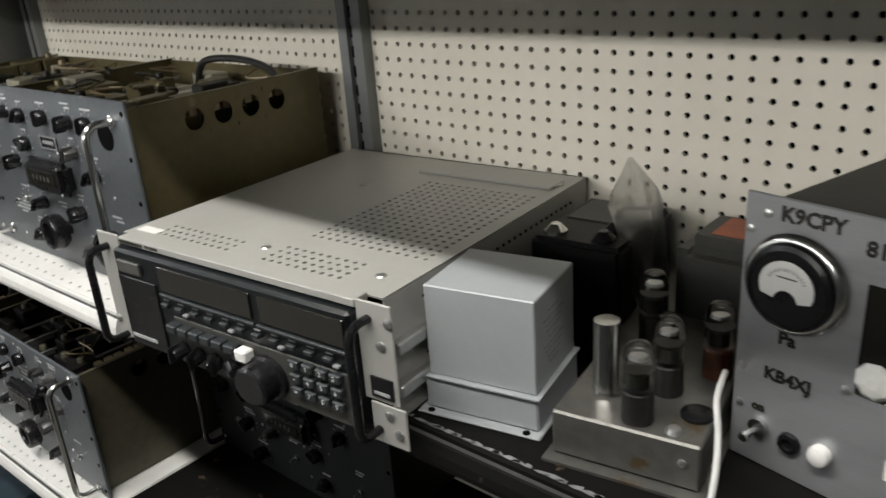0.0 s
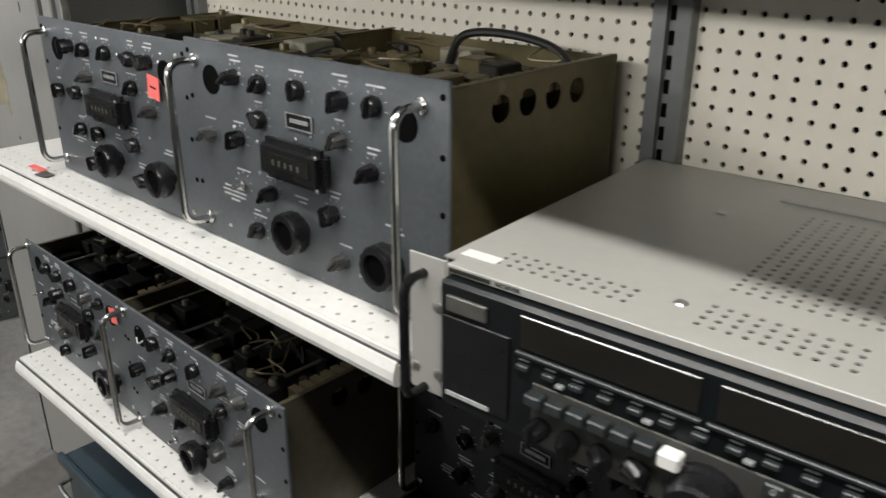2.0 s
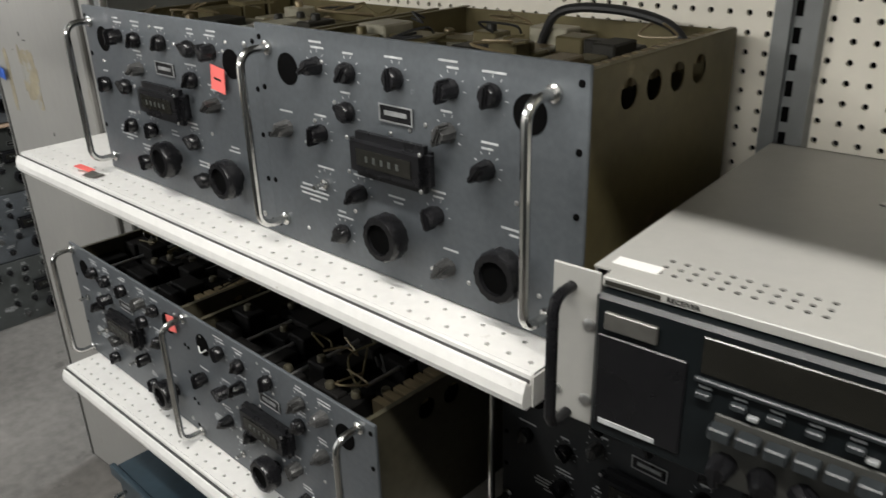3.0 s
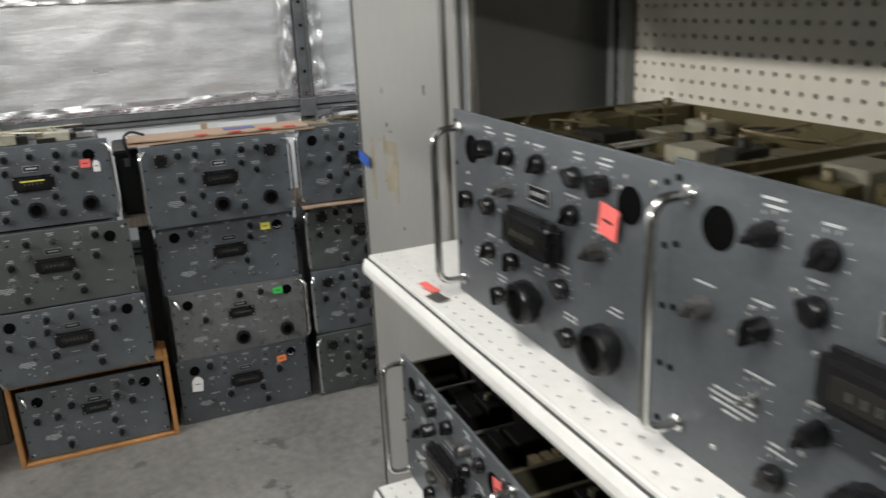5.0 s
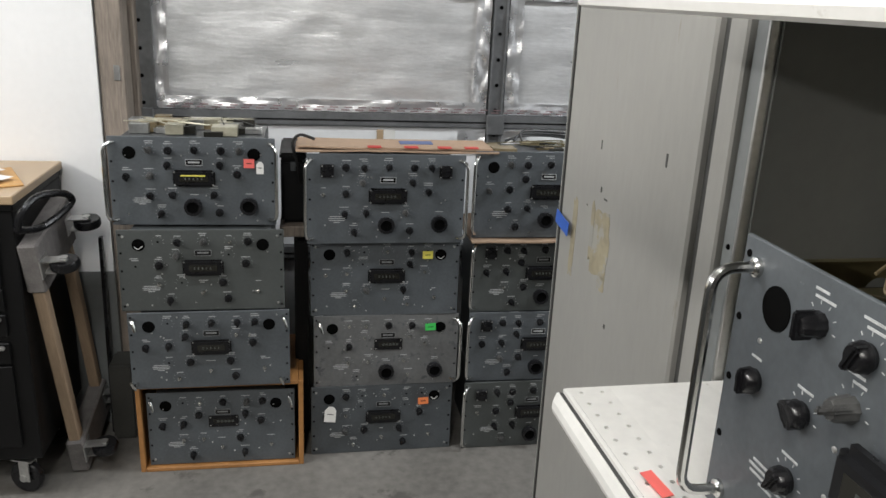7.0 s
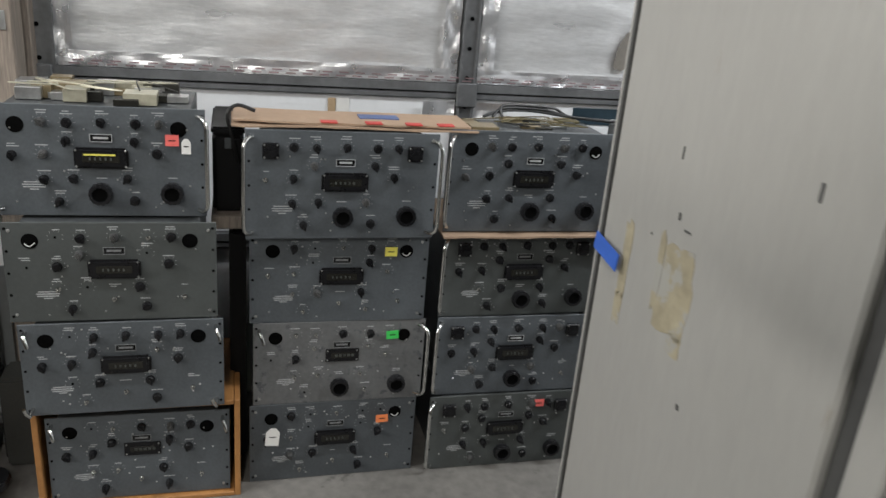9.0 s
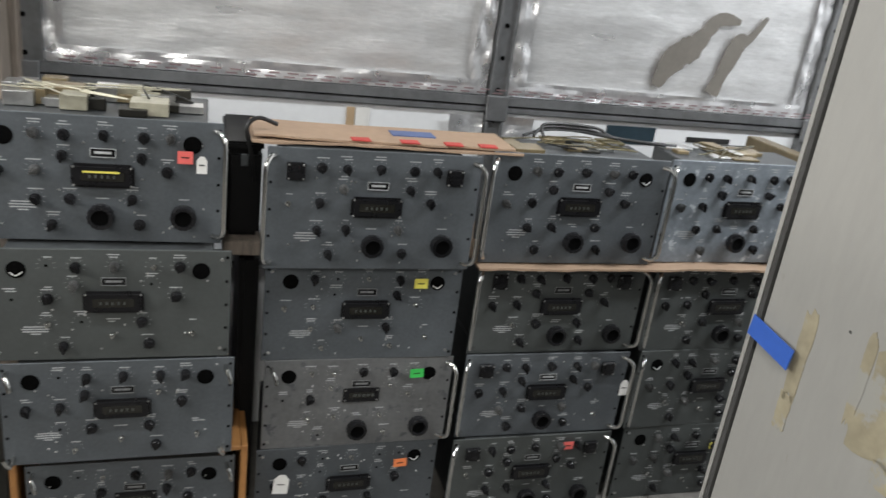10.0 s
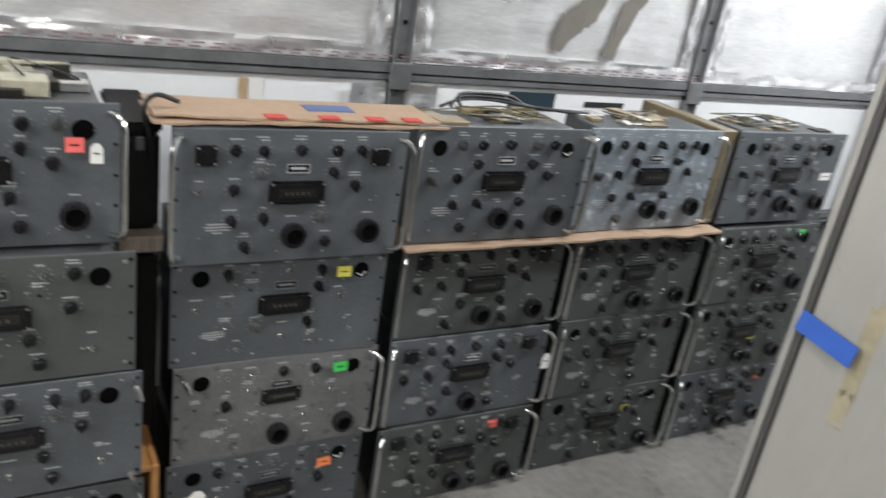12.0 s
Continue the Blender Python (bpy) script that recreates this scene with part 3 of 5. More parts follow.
# ---- radio receivers ----
def knob_mesh(kind):
    if kind in ("small", "bar", "gray"):
        tall, wide, knurl = {"small": (0.020, 0.0104, 0.07), "bar": (0.014, 0.0126, 0.0), "gray": (0.019, 0.0106, 0.1)}[kind]
        bm = lathe([(0.0108, 0), (0.0112, 0.0025), (wide, 0.0045), (wide * 0.9, tall - 0.003), (wide * 0.72, tall)], 20, knurl=knurl)
        g = bbox(-0.0034, 0.0034, -0.0122, 0.0122, 0.0045, tall + 0.0045, 0.0022, seg=2)
        me = bpy.data.meshes.new("grip")
        g.to_mesh(me)
        g.free()
        bm.from_mesh(me)
        bpy.data.meshes.remove(me)
        return mesh_of(bm, "knob", "knob_gray" if kind == "gray" else "knob", True)
    if kind == "big":
        bm = lathe([(0.012, 0), (0.012, 0.010), (0.026, 0.011), (0.028, 0.014), (0.028, 0.030), (0.026, 0.034), (0.019, 0.0345), (0.018, 0.030)], 28, knurl=0.05)
        return mesh_of(bm, "tuning_knob", "knob", True)
    if kind == "shaft":
        bm = lathe([(0.006, 0), (0.006, 0.004), (0.003, 0.005), (0.003, 0.016)], 10)
        return mesh_of(bm, "shaft", "chrome", True)
    if kind == "toggle":
        bm = lathe([(0.0065, 0), (0.0065, 0.004), (0.0028, 0.005), (0.002, 0.009), (0.0035, 0.018), (0.003, 0.020)], 10)
        return mesh_of(bm, "toggle_switch", "chrome", True)
    if kind == "hole":
        return mesh_of(lathe([(0.0195, -0.0008), (0.0195, 0.0012)], 24), "meter_hole", "hole")
    if kind == "screw":
        return mesh_of(lathe([(0.0042, 0), (0.004, 0.0015), (0.002, 0.0025)], 10), "screw", "steel", True)
    if kind == "darkscrew":
        return mesh_of(lathe([(0.0035, 0), (0.003, 0.001)], 8), "screw", "hole", True)


KM = {k: knob_mesh(k) for k in ("small", "bar", "gray", "big", "shaft", "toggle", "hole", "screw", "darkscrew")}
KNOBS = [(0.24, 0.855), (0.355, 0.85), (0.51, 0.86), (0.67, 0.855), (0.78, 0.86), (0.345, 0.69), (0.66, 0.695), (0.765, 0.59),
         (0.10, 0.555), (0.24, 0.57), (0.235, 0.34), (0.37, 0.35), (0.62, 0.355), (0.295, 0.135), (0.65, 0.15)]
BIG = [(0.495, 0.23), (0.835, 0.24)]


def handle_mesh(h=0.225, out=0.042, r=0.0052):
    pts = [(0, 0, h), (0, -out * 0.55, h)] + [(0, -out * 0.55 - out * 0.45 * math.sin(a), h - out * 0.45 * (1 - math.cos(a))) for a in [math.pi / 8 * k for k in range(1, 5)]]
    low = [(p[0], p[1], h - p[2]) for p in pts][::-1]
    bm = sweep(pts + low, r, 10)
    for z in (0, h):
        lathe([(0.009, 0), (0.009, 0.004), (0.0065, 0.006)], 12, bm, pose(0, 0, z, 90, 0, 0))
    return mesh_of(bm, "handle", "chrome", True)


HANDLE = handle_mesh()
a8 = [math.pi / 10 * k for k in range(6)]
bend = [(0, -0.012 - 0.026 * math.sin(a), 0.225 - 0.026 * (1 - math.cos(a))) for a in a8]
HANDLE2 = mesh_of(sweep([(0, 0, 0.225)] + bend + [(p[0], p[1], 0.225 - p[2]) for p in bend][::-1] + [(0, 0, 0)], 0.0055, 10), "handle", "chrome", True)
KNOB_CAP = mesh_of(lathe([(0.0178, 0.0298), (0.0178, 0.0304)], 20), "knob_recess", "hole")
STUB = mesh_of(sweep([(0, 0, 0), (0, 0, 0.02), (0.002, 0.004, 0.032), (0.008, -0.010, 0.040), (0.012, -0.024, 0.042)], 0.005, 10), "handle_stub", "chrome", True)


def panel_mesh(W, H, holes, mat):
    """A rounded-corner plate with its back at y = 0.004."""
    bm = bbox(-W / 2, W / 2, 0.0, 0.005, 0, H, 0.0012)
    return mesh_of(bm, "front_panel", mat)


def receiver(m, label, W=0.483, H=0.266, D=0.36, mat="panel_gray", meters="holes", handles="both", big=(1, 1), keep=1.0, open_top=False,
             body="case_gray", tags=(), seed=0, group="stacked receivers", innards=None, window="black", wide=False, hu=(0.035, 0.96), esc="bulge", stubs=""):
    r = random.Random(seed)
    stacked = group.startswith("stacked")
    t = thing("radio_receiver", m, label, "radio receiver", group)
    part("front_panel", panel_mesh(W, H, None, mat), mat, t)
    face = lambda u, v, out=0.0: pose((u - 0.5) * W, -out, v * H, 90, 0, 0)
    # legends
    bm = bmesh.new()
    for (u, v) in KNOBS + BIG:
        n = 1 + (r.random() < 0.5)
        top = v + (0.075 if (u, v) in KNOBS else 0.125)
        if (u, v) in KNOBS[:8] + KNOBS[9:14]:
            a0 = (u * 977 + v * 131 + seed * 17) % 40 - 20
            for q in range(7):
                box(bm, -0.0004, 0.0004, -0.0016, 0.0016, -0.001, 0.0005, pose((u - 0.5) * W, 0, v * H, 90, 0, 0) @ pose(0, 0, 0, 0, 0, a0 + 36 * (q - 3)) @ pose(0, 0.0175, 0))
        for q in range(n):
            w = r.uniform(0.014, 0.03)
            cx, cz = (u - 0.5) * W + r.uniform(-0.004, 0.004), (top + 0.022 * q) * H
            box(bm, cx - w / 2, cx + w / 2, -0.0005, 0.001, cz - 0.0011, cz + 0.0011)
    for q, w in enumerate((0.045, 0.055, 0.05, 0.02)):
        cx, cz = (0.185 - 0.5) * W, (0.31 - q * 0.022) * H
        box(bm, cx - w / 2, cx + w / 2, -0.0005, 0.001, cz - 0.0012, cz + 0.0012)
    tagged(part("lettering", bm, "legend", t), kind="stuff")
    # counter window
    wd = 0.014 if group.startswith("stacked") else 0.024
    if esc == "flat":
        wd = 0.003
    wu, wv, ww, wh = (0.505, 0.545, 0.125, 0.052) if esc == "bulge" else (0.51, 0.59, 0.098, 0.042)
    bm = bbox((wu - 0.5) * W - ww / 2, (wu - 0.5) * W + ww / 2, -wd, 0.0, wv * H - wh / 2, wv * H + wh / 2, min(0.009, wd * 0.45), seg=2)
    part("dial_escutcheon", bm, "black", t)
    bm = bbox((wu - 0.5) * W - ww * 0.34, (wu - 0.5) * W + ww * 0.34, -wd - 0.0012, -wd + 0.0005, wv * H - wh * 0.18, wv * H + wh * 0.2)
    part("dial_window", bm, "lcd", t)
    bm = bmesh.new()
    x = (wu - 0.5) * W - ww * 0.22
    for q in range(5):
        box(bm, x + q * 0.012, x + q * 0.012 + (0.004 if esc == "bulge" else 0.008), -wd - 0.0018, -wd - 0.0011, wv * H - 0.0035, wv * H + 0.0035)
    tagged(part("dial_digit", bm, "digit", t), kind="stuff")
    if window == "yellow":
        part("dial_strip", bbox(-0.036, 0.036, -wd - 0.0022, -wd - 0.0012, wv * H + 0.008, wv * H + 0.012), "tag_yellow", t)
    for sx in (-1, 1):
        for sz in (-1, 1):
            part("screw", KM["screw"], "", t, m=pose((wu - 0.5) * W + sx * (ww / 2 - 0.006), -wd - 0.0002, wv * H + sz * (wh / 2 - 0.006), 90, 0, 0) @ Matrix.Scale(0.62, 4))
    # name plate
    part("nameplate", bbox(-0.022, 0.028, -0.002, 0.0, 0.72 * H - 0.009, 0.72 * H + 0.009, 0.0008), "black", t)
    bm = bmesh.new()
    for x0, x1, z0, z1 in ((-0.0225, 0.0285, 0.0085, 0.0098), (-0.0225, 0.0285, -0.0098, -0.0085), (-0.0225, -0.021, -0.0085, 0.0085), (0.027, 0.0285, -0.0085, 0.0085), (-0.014, 0.02, -0.002, 0.003)):
        box(bm, x0, x1, -0.0032, -0.0018, 0.72 * H + z0, 0.72 * H + z1)
    part("nameplate_rim", bm, "legend" if stacked and keep > 0.95 and mat != "panel_dull" else "plate_rim", t)
    # knobs
    for i, (u, v) in enumerate(KNOBS):
        if r.random() > keep:
            kind = r.choice(["shaft", "darkscrew", "shaft"])
        else:
            kind = r.choice(["small", "small", "bar", "bar", "gray"]) if keep < 1.5 else "bar"
        if i in (8, 10) and r.random() < 0.4:
            kind = "toggle"
        name = "knob" if kind in ("small", "bar", "gray") else ("toggle_switch" if kind == "toggle" else "shaft")
        part(name, KM[kind], "", t, m=face(u, v) @ pose(0, 0, 0, 0, 0, r.uniform(-60, 60)))
    for i, (u, v) in enumerate(BIG):
        if big[i]:
            kb = part("tuning_knob", KM["big"], "", t, m=face(u, v))
            part("knob_recess", KNOB_CAP, "", kb)
        else:
            part("shaft", KM["shaft"], "", t, m=face(u, v))
    # meters
    for i, (u, v) in enumerate(((0.125, 0.82), (0.87, 0.815))):
        mk = meters if isinstance(meters, str) else meters[i]
        if mk == "holes":
            part("meter_hole", KM["hole"], "", t, m=face(u, v))
            if r.random() < 0.18:
                part("loose_wire", sweep(spline([((u - .5) * W - 0.012, -0.002, v * H - 0.006), ((u - .5) * W, -0.006, v * H - 0.012), ((u - .5) * W + 0.012, -0.002, v * H - 0.004)], 4), 0.0012, 6), "cable_white", t)
        elif mk == "meters":
            mt = part("meter", bbox((u - .5) * W - 0.021, (u - .5) * W + 0.021, -0.012, 0.0, v * H - 0.021, v * H + 0.021, 0.003), "black", t)
            part("meter_rim", lathe([(0.0165, 0), (0.0165, 0.002), (0.0145, 0.0025)], 20), "black", mt, smooth=True, m=face(u, v, 0.0115))
            for sx in (-1, 1):
                for sz in (-1, 1):
                    part("screw", KM["screw"], "", mt, m=face(u, v, 0.012) @ pose(sx * 0.0165, sz * 0.0165, 0) @ Matrix.Scale(0.6, 4))
            part("meter_window", bbox((u - .5) * W - 0.013, (u - .5) * W + 0.013, -0.0135, -0.0118, v * H - 0.002, v * H + 0.013), "lcd", mt)
    # handles
    hs = {"both": (1, 1), "right": (0, 1), "left": (1, 0), "none": (0, 0)}[handles]
    for on, u in zip(hs, hu):
        if on:
            part("handle", HANDLE if not stacked else HANDLE2, "", t, "chrome handle", m=pose((u - 0.5) * W, 0, H / 2 - 0.1125) if not stacked else pose((u - 0.5) * W, 0, 0.065 * H, 0, 0, -38 if u < 0.5 else 38) @ Matrix.Diagonal((1, 1, H * 0.87 / 0.225, 1)))
        else:
            for v in (0.08, 0.92):
                if ("b" if v < 0.5 else "t") in stubs:
                    part("handle_stub", STUB, "", t, "chrome handle stub", m=face(u, v) @ pose(0, 0, 0, 0, 0, 0 if v > 0.5 else 180))
                part("screw", KM["screw"], "", t, m=face(u, v))
    # rim screws
    bm = bmesh.new()
    for u in (0.018, 0.982):
        for v in (0.06, 0.28, 0.5, 0.72, 0.94):
            lathe([(0.0038, 0), (0.0032, 0.0012)], 8, bm, face(u, v))
    tagged(part("rim_screw", bm, "hole", t), kind="stuff")
    bm = bmesh.new()
    for _ in range(16):
        lathe([(0.0028, 0), (0.002, 0.0014)], 8, bm, face(r.uniform(0.08, 0.92), r.uniform(0.05, 0.95)))
    tagged(part("panel_screw", bm, "steel", t), kind="stuff")
    # body
    bw = 0.425 if not wide else W - 0.02
    if body != "open":
        bm = bbox(-bw / 2, bw / 2, 0.005, D, 0.003, H - 0.004, 0.003)
        part("case", bm, body, t)
    for tg in tags:
        u, v, w, h, col, rot = tg
        if col == "paper" and h > 0.035:
            bm = bmesh.new()
            ring = [bm.verts.new((x, 0, z)) for x, z in ((-w / 2, -h / 2), (w / 2, -h / 2), (w / 2, h * 0.25), (w * 0.2, h / 2), (-w * 0.2, h / 2), (-w / 2, h * 0.25))]
            ex = bmesh.ops.extrude_face_region(bm, geom=[bm.faces.new(ring)])
            bmesh.ops.translate(bm, verts=[q for q in ex["geom"] if isinstance(q, bmesh.types.BMVert)], vec=(0, -0.0012, 0))
        else:
            bm = bbox(-w / 2, w / 2, -0.0012, 0.0, -h / 2, h / 2)
        tob = part("tag", bm, col, t, col.split("_")[-1] + " paper tag", m=pose((u - .5) * W, -0.0065 if col != "paper" else -0.03, v * H, 0, rot, 0))
        part("writing", bbox(-w * 0.25, w * 0.25, -0.0018, -0.0013, -0.0012, 0.0015), "dark", tob)
    return t


def chassis(t, low=False, W=0.425, H=0.245, D=0.365, seed=0, side="olive"):
    """The open works behind a front panel: plates, modules, racks and wires."""
    r = random.Random(seed)
    for s in (-1, 1):
        xs = s * W / 2
        # side plate with a row of round holes near its top
        zc, rad, step = H - 0.033, 0.0165, 0.051
        holes = [0.121 + step * i for i in range(4)]
        bm = bmesh.new()
        K = 16
        z0, z1, y0, y1 = zc - 0.024, zc + 0.024, holes[0] - step / 2, holes[3] + step / 2
        for xx in (xs - 0.001, xs + 0.001):
            for a, b, c, d in ((0.005, D, 0.0, z0), (0.005, D, z1, H), (0.005, y0, z0, z1), (y1, D, z0, z1)):
                v = [bm.verts.new((xx, a, c)), bm.verts.new((xx, b, c)), bm.verts.new((xx, b, d)), bm.verts.new((xx, a, d))]
                bm.faces.new(v)
            for i, hy in enumerate(holes):
                ya, yb = y0 + step * i, y0 + step * (i + 1)
                for q in range(K):
                    a0, a1 = 2 * math.pi * q / K, 2 * math.pi * (q + 1) / K

                    def edge(a):
                        c, s2 = math.cos(a), math.sin(a)
                        f = 1 / max(abs(c) / (step / 2), abs(s2) / 0.024)
                        return (xx, hy + c * f, zc + s2 * f)
                    ins = [(xx, hy + rad * math.cos(a), zc + rad * math.sin(a)) for a in (a0, a1)]
                    bm.faces.new([bm.verts.new(p) for p in (ins[0], ins[1], edge(a1), edge(a0))])
        part("side_plate", bm, side, t)
        part("side_flange", bbox(xs - 0.008 if s > 0 else xs, xs if s > 0 else xs + 0.008, 0.01, D, H, H + 0.0015), side, t)
    part("rear_plate", bbox(-W / 2, W / 2, D - 0.003, D, 0, H - 0.002), side, t)
    # low: works coloured near-black for the shade between the shelves
    part("deck_plate", bbox(-W / 2 + 0.002, W / 2 - 0.002, 0.008, D - 0.004, 0.05, 0.055), "shaded_works" if low else "dark", t)
    # modules
    y = 0.02
    lanes = [(-0.205, -0.155), (-0.15, -0.09), (-0.085, -0.045), (-0.04, 0.02), (0.025, 0.065), (0.07, 0.125), (0.13, 0.16)]
    for (xa, xb) in lanes:
        y = 0.02 + r.uniform(0, 0.02)
        while y < D - 0.06:
            dy = r.uniform(0.018, 0.06)
            top = H + r.uniform(-0.055, 0.004)
            mat = r.choice(["olive", "gold", "olive", "dark", "beige", "olive"]) if not low else "shaded_works"
            part("module", bbox(xa, xb, y, min(y + dy, D - 0.01), 0.06, top, 0.002), mat, t)
            if r.random() < 0.4:
                for _ in range(1):
                    part("module_can", lathe([(0.009, 0), (0.009, 0.009), (0.007, 0.012)], 12), r.choice(["olive", "gold", "dark"]) if not low else "olive_shaded", t, m=pose((xa + xb) / 2, y + dy / 2, top) @ Matrix.Scale(0.8, 4), smooth=True)
            y += dy + r.uniform(0.004, 0.014)
    # tuning rack: comb of plates and a long shaft along the right side
    bm = bmesh.new()
    for k2 in range(16):
        box(bm, W / 2 - 0.045, W / 2 - 0.008, 0.06 + 0.02 * k2, 0.073 + 0.02 * k2, H - 0.03, H - 0.008)
    tagged(part("terminal_comb", bm, "gold", t), kind="stuff")
    for k2 in range(4):
        x = r.uniform(-0.18, 0.18)
        part("shaft", sweep([(x, 0.01, H - 0.03), (x + r.uniform(-0.01, 0.01), D - 0.03, H - 0.028)], 0.003, 8), "steel", t)
    for k2 in range(9):
        bx, by = r.uniform(-0.17, 0.17), r.uniform(0.06, 0.32)
        a = [(bx + r.uniform(-0.04, 0.04), by + r.uniform(-0.04, 0.04), H + r.uniform(-0.005, 0.014)) for _ in range(4)]
        part("wire", sweep(spline(a, 5), 0.0016, 6), r.choice(["cable_black", "gold", "olive"]), t)
    return t


SHELF_RADIOS = [
    (2.6235, 0.043, TOPZ, "gray rack receiver with open olive chassis on the white shelf", 0, "both", (0.05, 0.925), (1, 1), ()),
    (2.138, 0.035, TOPZ, "gray rack receiver with a pink price tag and open brown works", 1, "left", (0.05, 0.944), (1, 1), ((0.815, 0.735, 0.032, 0.034, "tag_pink", 8),)),
    (2.360, 0.0, LOWZ, "dusty gray rack receiver with open top on the lower shelf", 2, "both", (0.02, 0.94), (1, 0), ()),
    (1.893, 0.004, LOWZ, "dark gray rack receiver with open top at the lower shelf's end", 3, "left", (0.03, 0.94), (0, 1), ((0.93, 0.86, 0.025, 0.03, "tag_pink", -10),)),
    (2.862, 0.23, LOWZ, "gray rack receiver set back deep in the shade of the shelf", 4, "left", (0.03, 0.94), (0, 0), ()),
]
for cx, yy, z, lab, sd, hd, hu, bg, tg in SHELF_RADIOS:
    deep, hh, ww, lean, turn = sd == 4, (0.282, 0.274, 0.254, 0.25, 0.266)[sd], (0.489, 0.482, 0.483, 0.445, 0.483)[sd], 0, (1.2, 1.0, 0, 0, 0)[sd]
    # the deep receiver's panel and closed case are darkened as shade
    t = receiver(pose(cx, yy, z + 0.002, 0, lean, turn), lab, W=ww, H=hh, mat="panel_shaded" if deep else "panel_gray", meters="holes", handles=hd, hu=hu, big=bg, tags=tg, seed=sd + 11, keep=1.0 if sd < 2 else 0.93, body="dark" if deep else "open", D=0.22, group="shelf receivers")
    if not deep:
        chassis(t, low=sd > 1, side="olive" if sd < 2 else "olive_shaded", seed=sd + 50, D=0.365, H=hh - 0.018 if sd < 2 else 0.238, W=0.425 if sd != 3 else 0.40)
# arching black hose over the works of the first receiver
hose = part("hose", sweep(spline([(2.60, 0.33, 1.36), (2.63, 0.33, 1.405), (2.70, 0.35, 1.41), (2.77, 0.36, 1.395), (2.80, 0.36, 1.36)], 8), 0.006, 10), "cable_black", None)
tagged(hose, "black rubber hose arching over the open receiver", "hose")

# stacks: the viewer's right is +y
def stack_pose(cy, z, x=0.0, yaw=0.0, tilt=0.0):
    return pose(x, cy, z, 0, tilt, 90 + yaw)


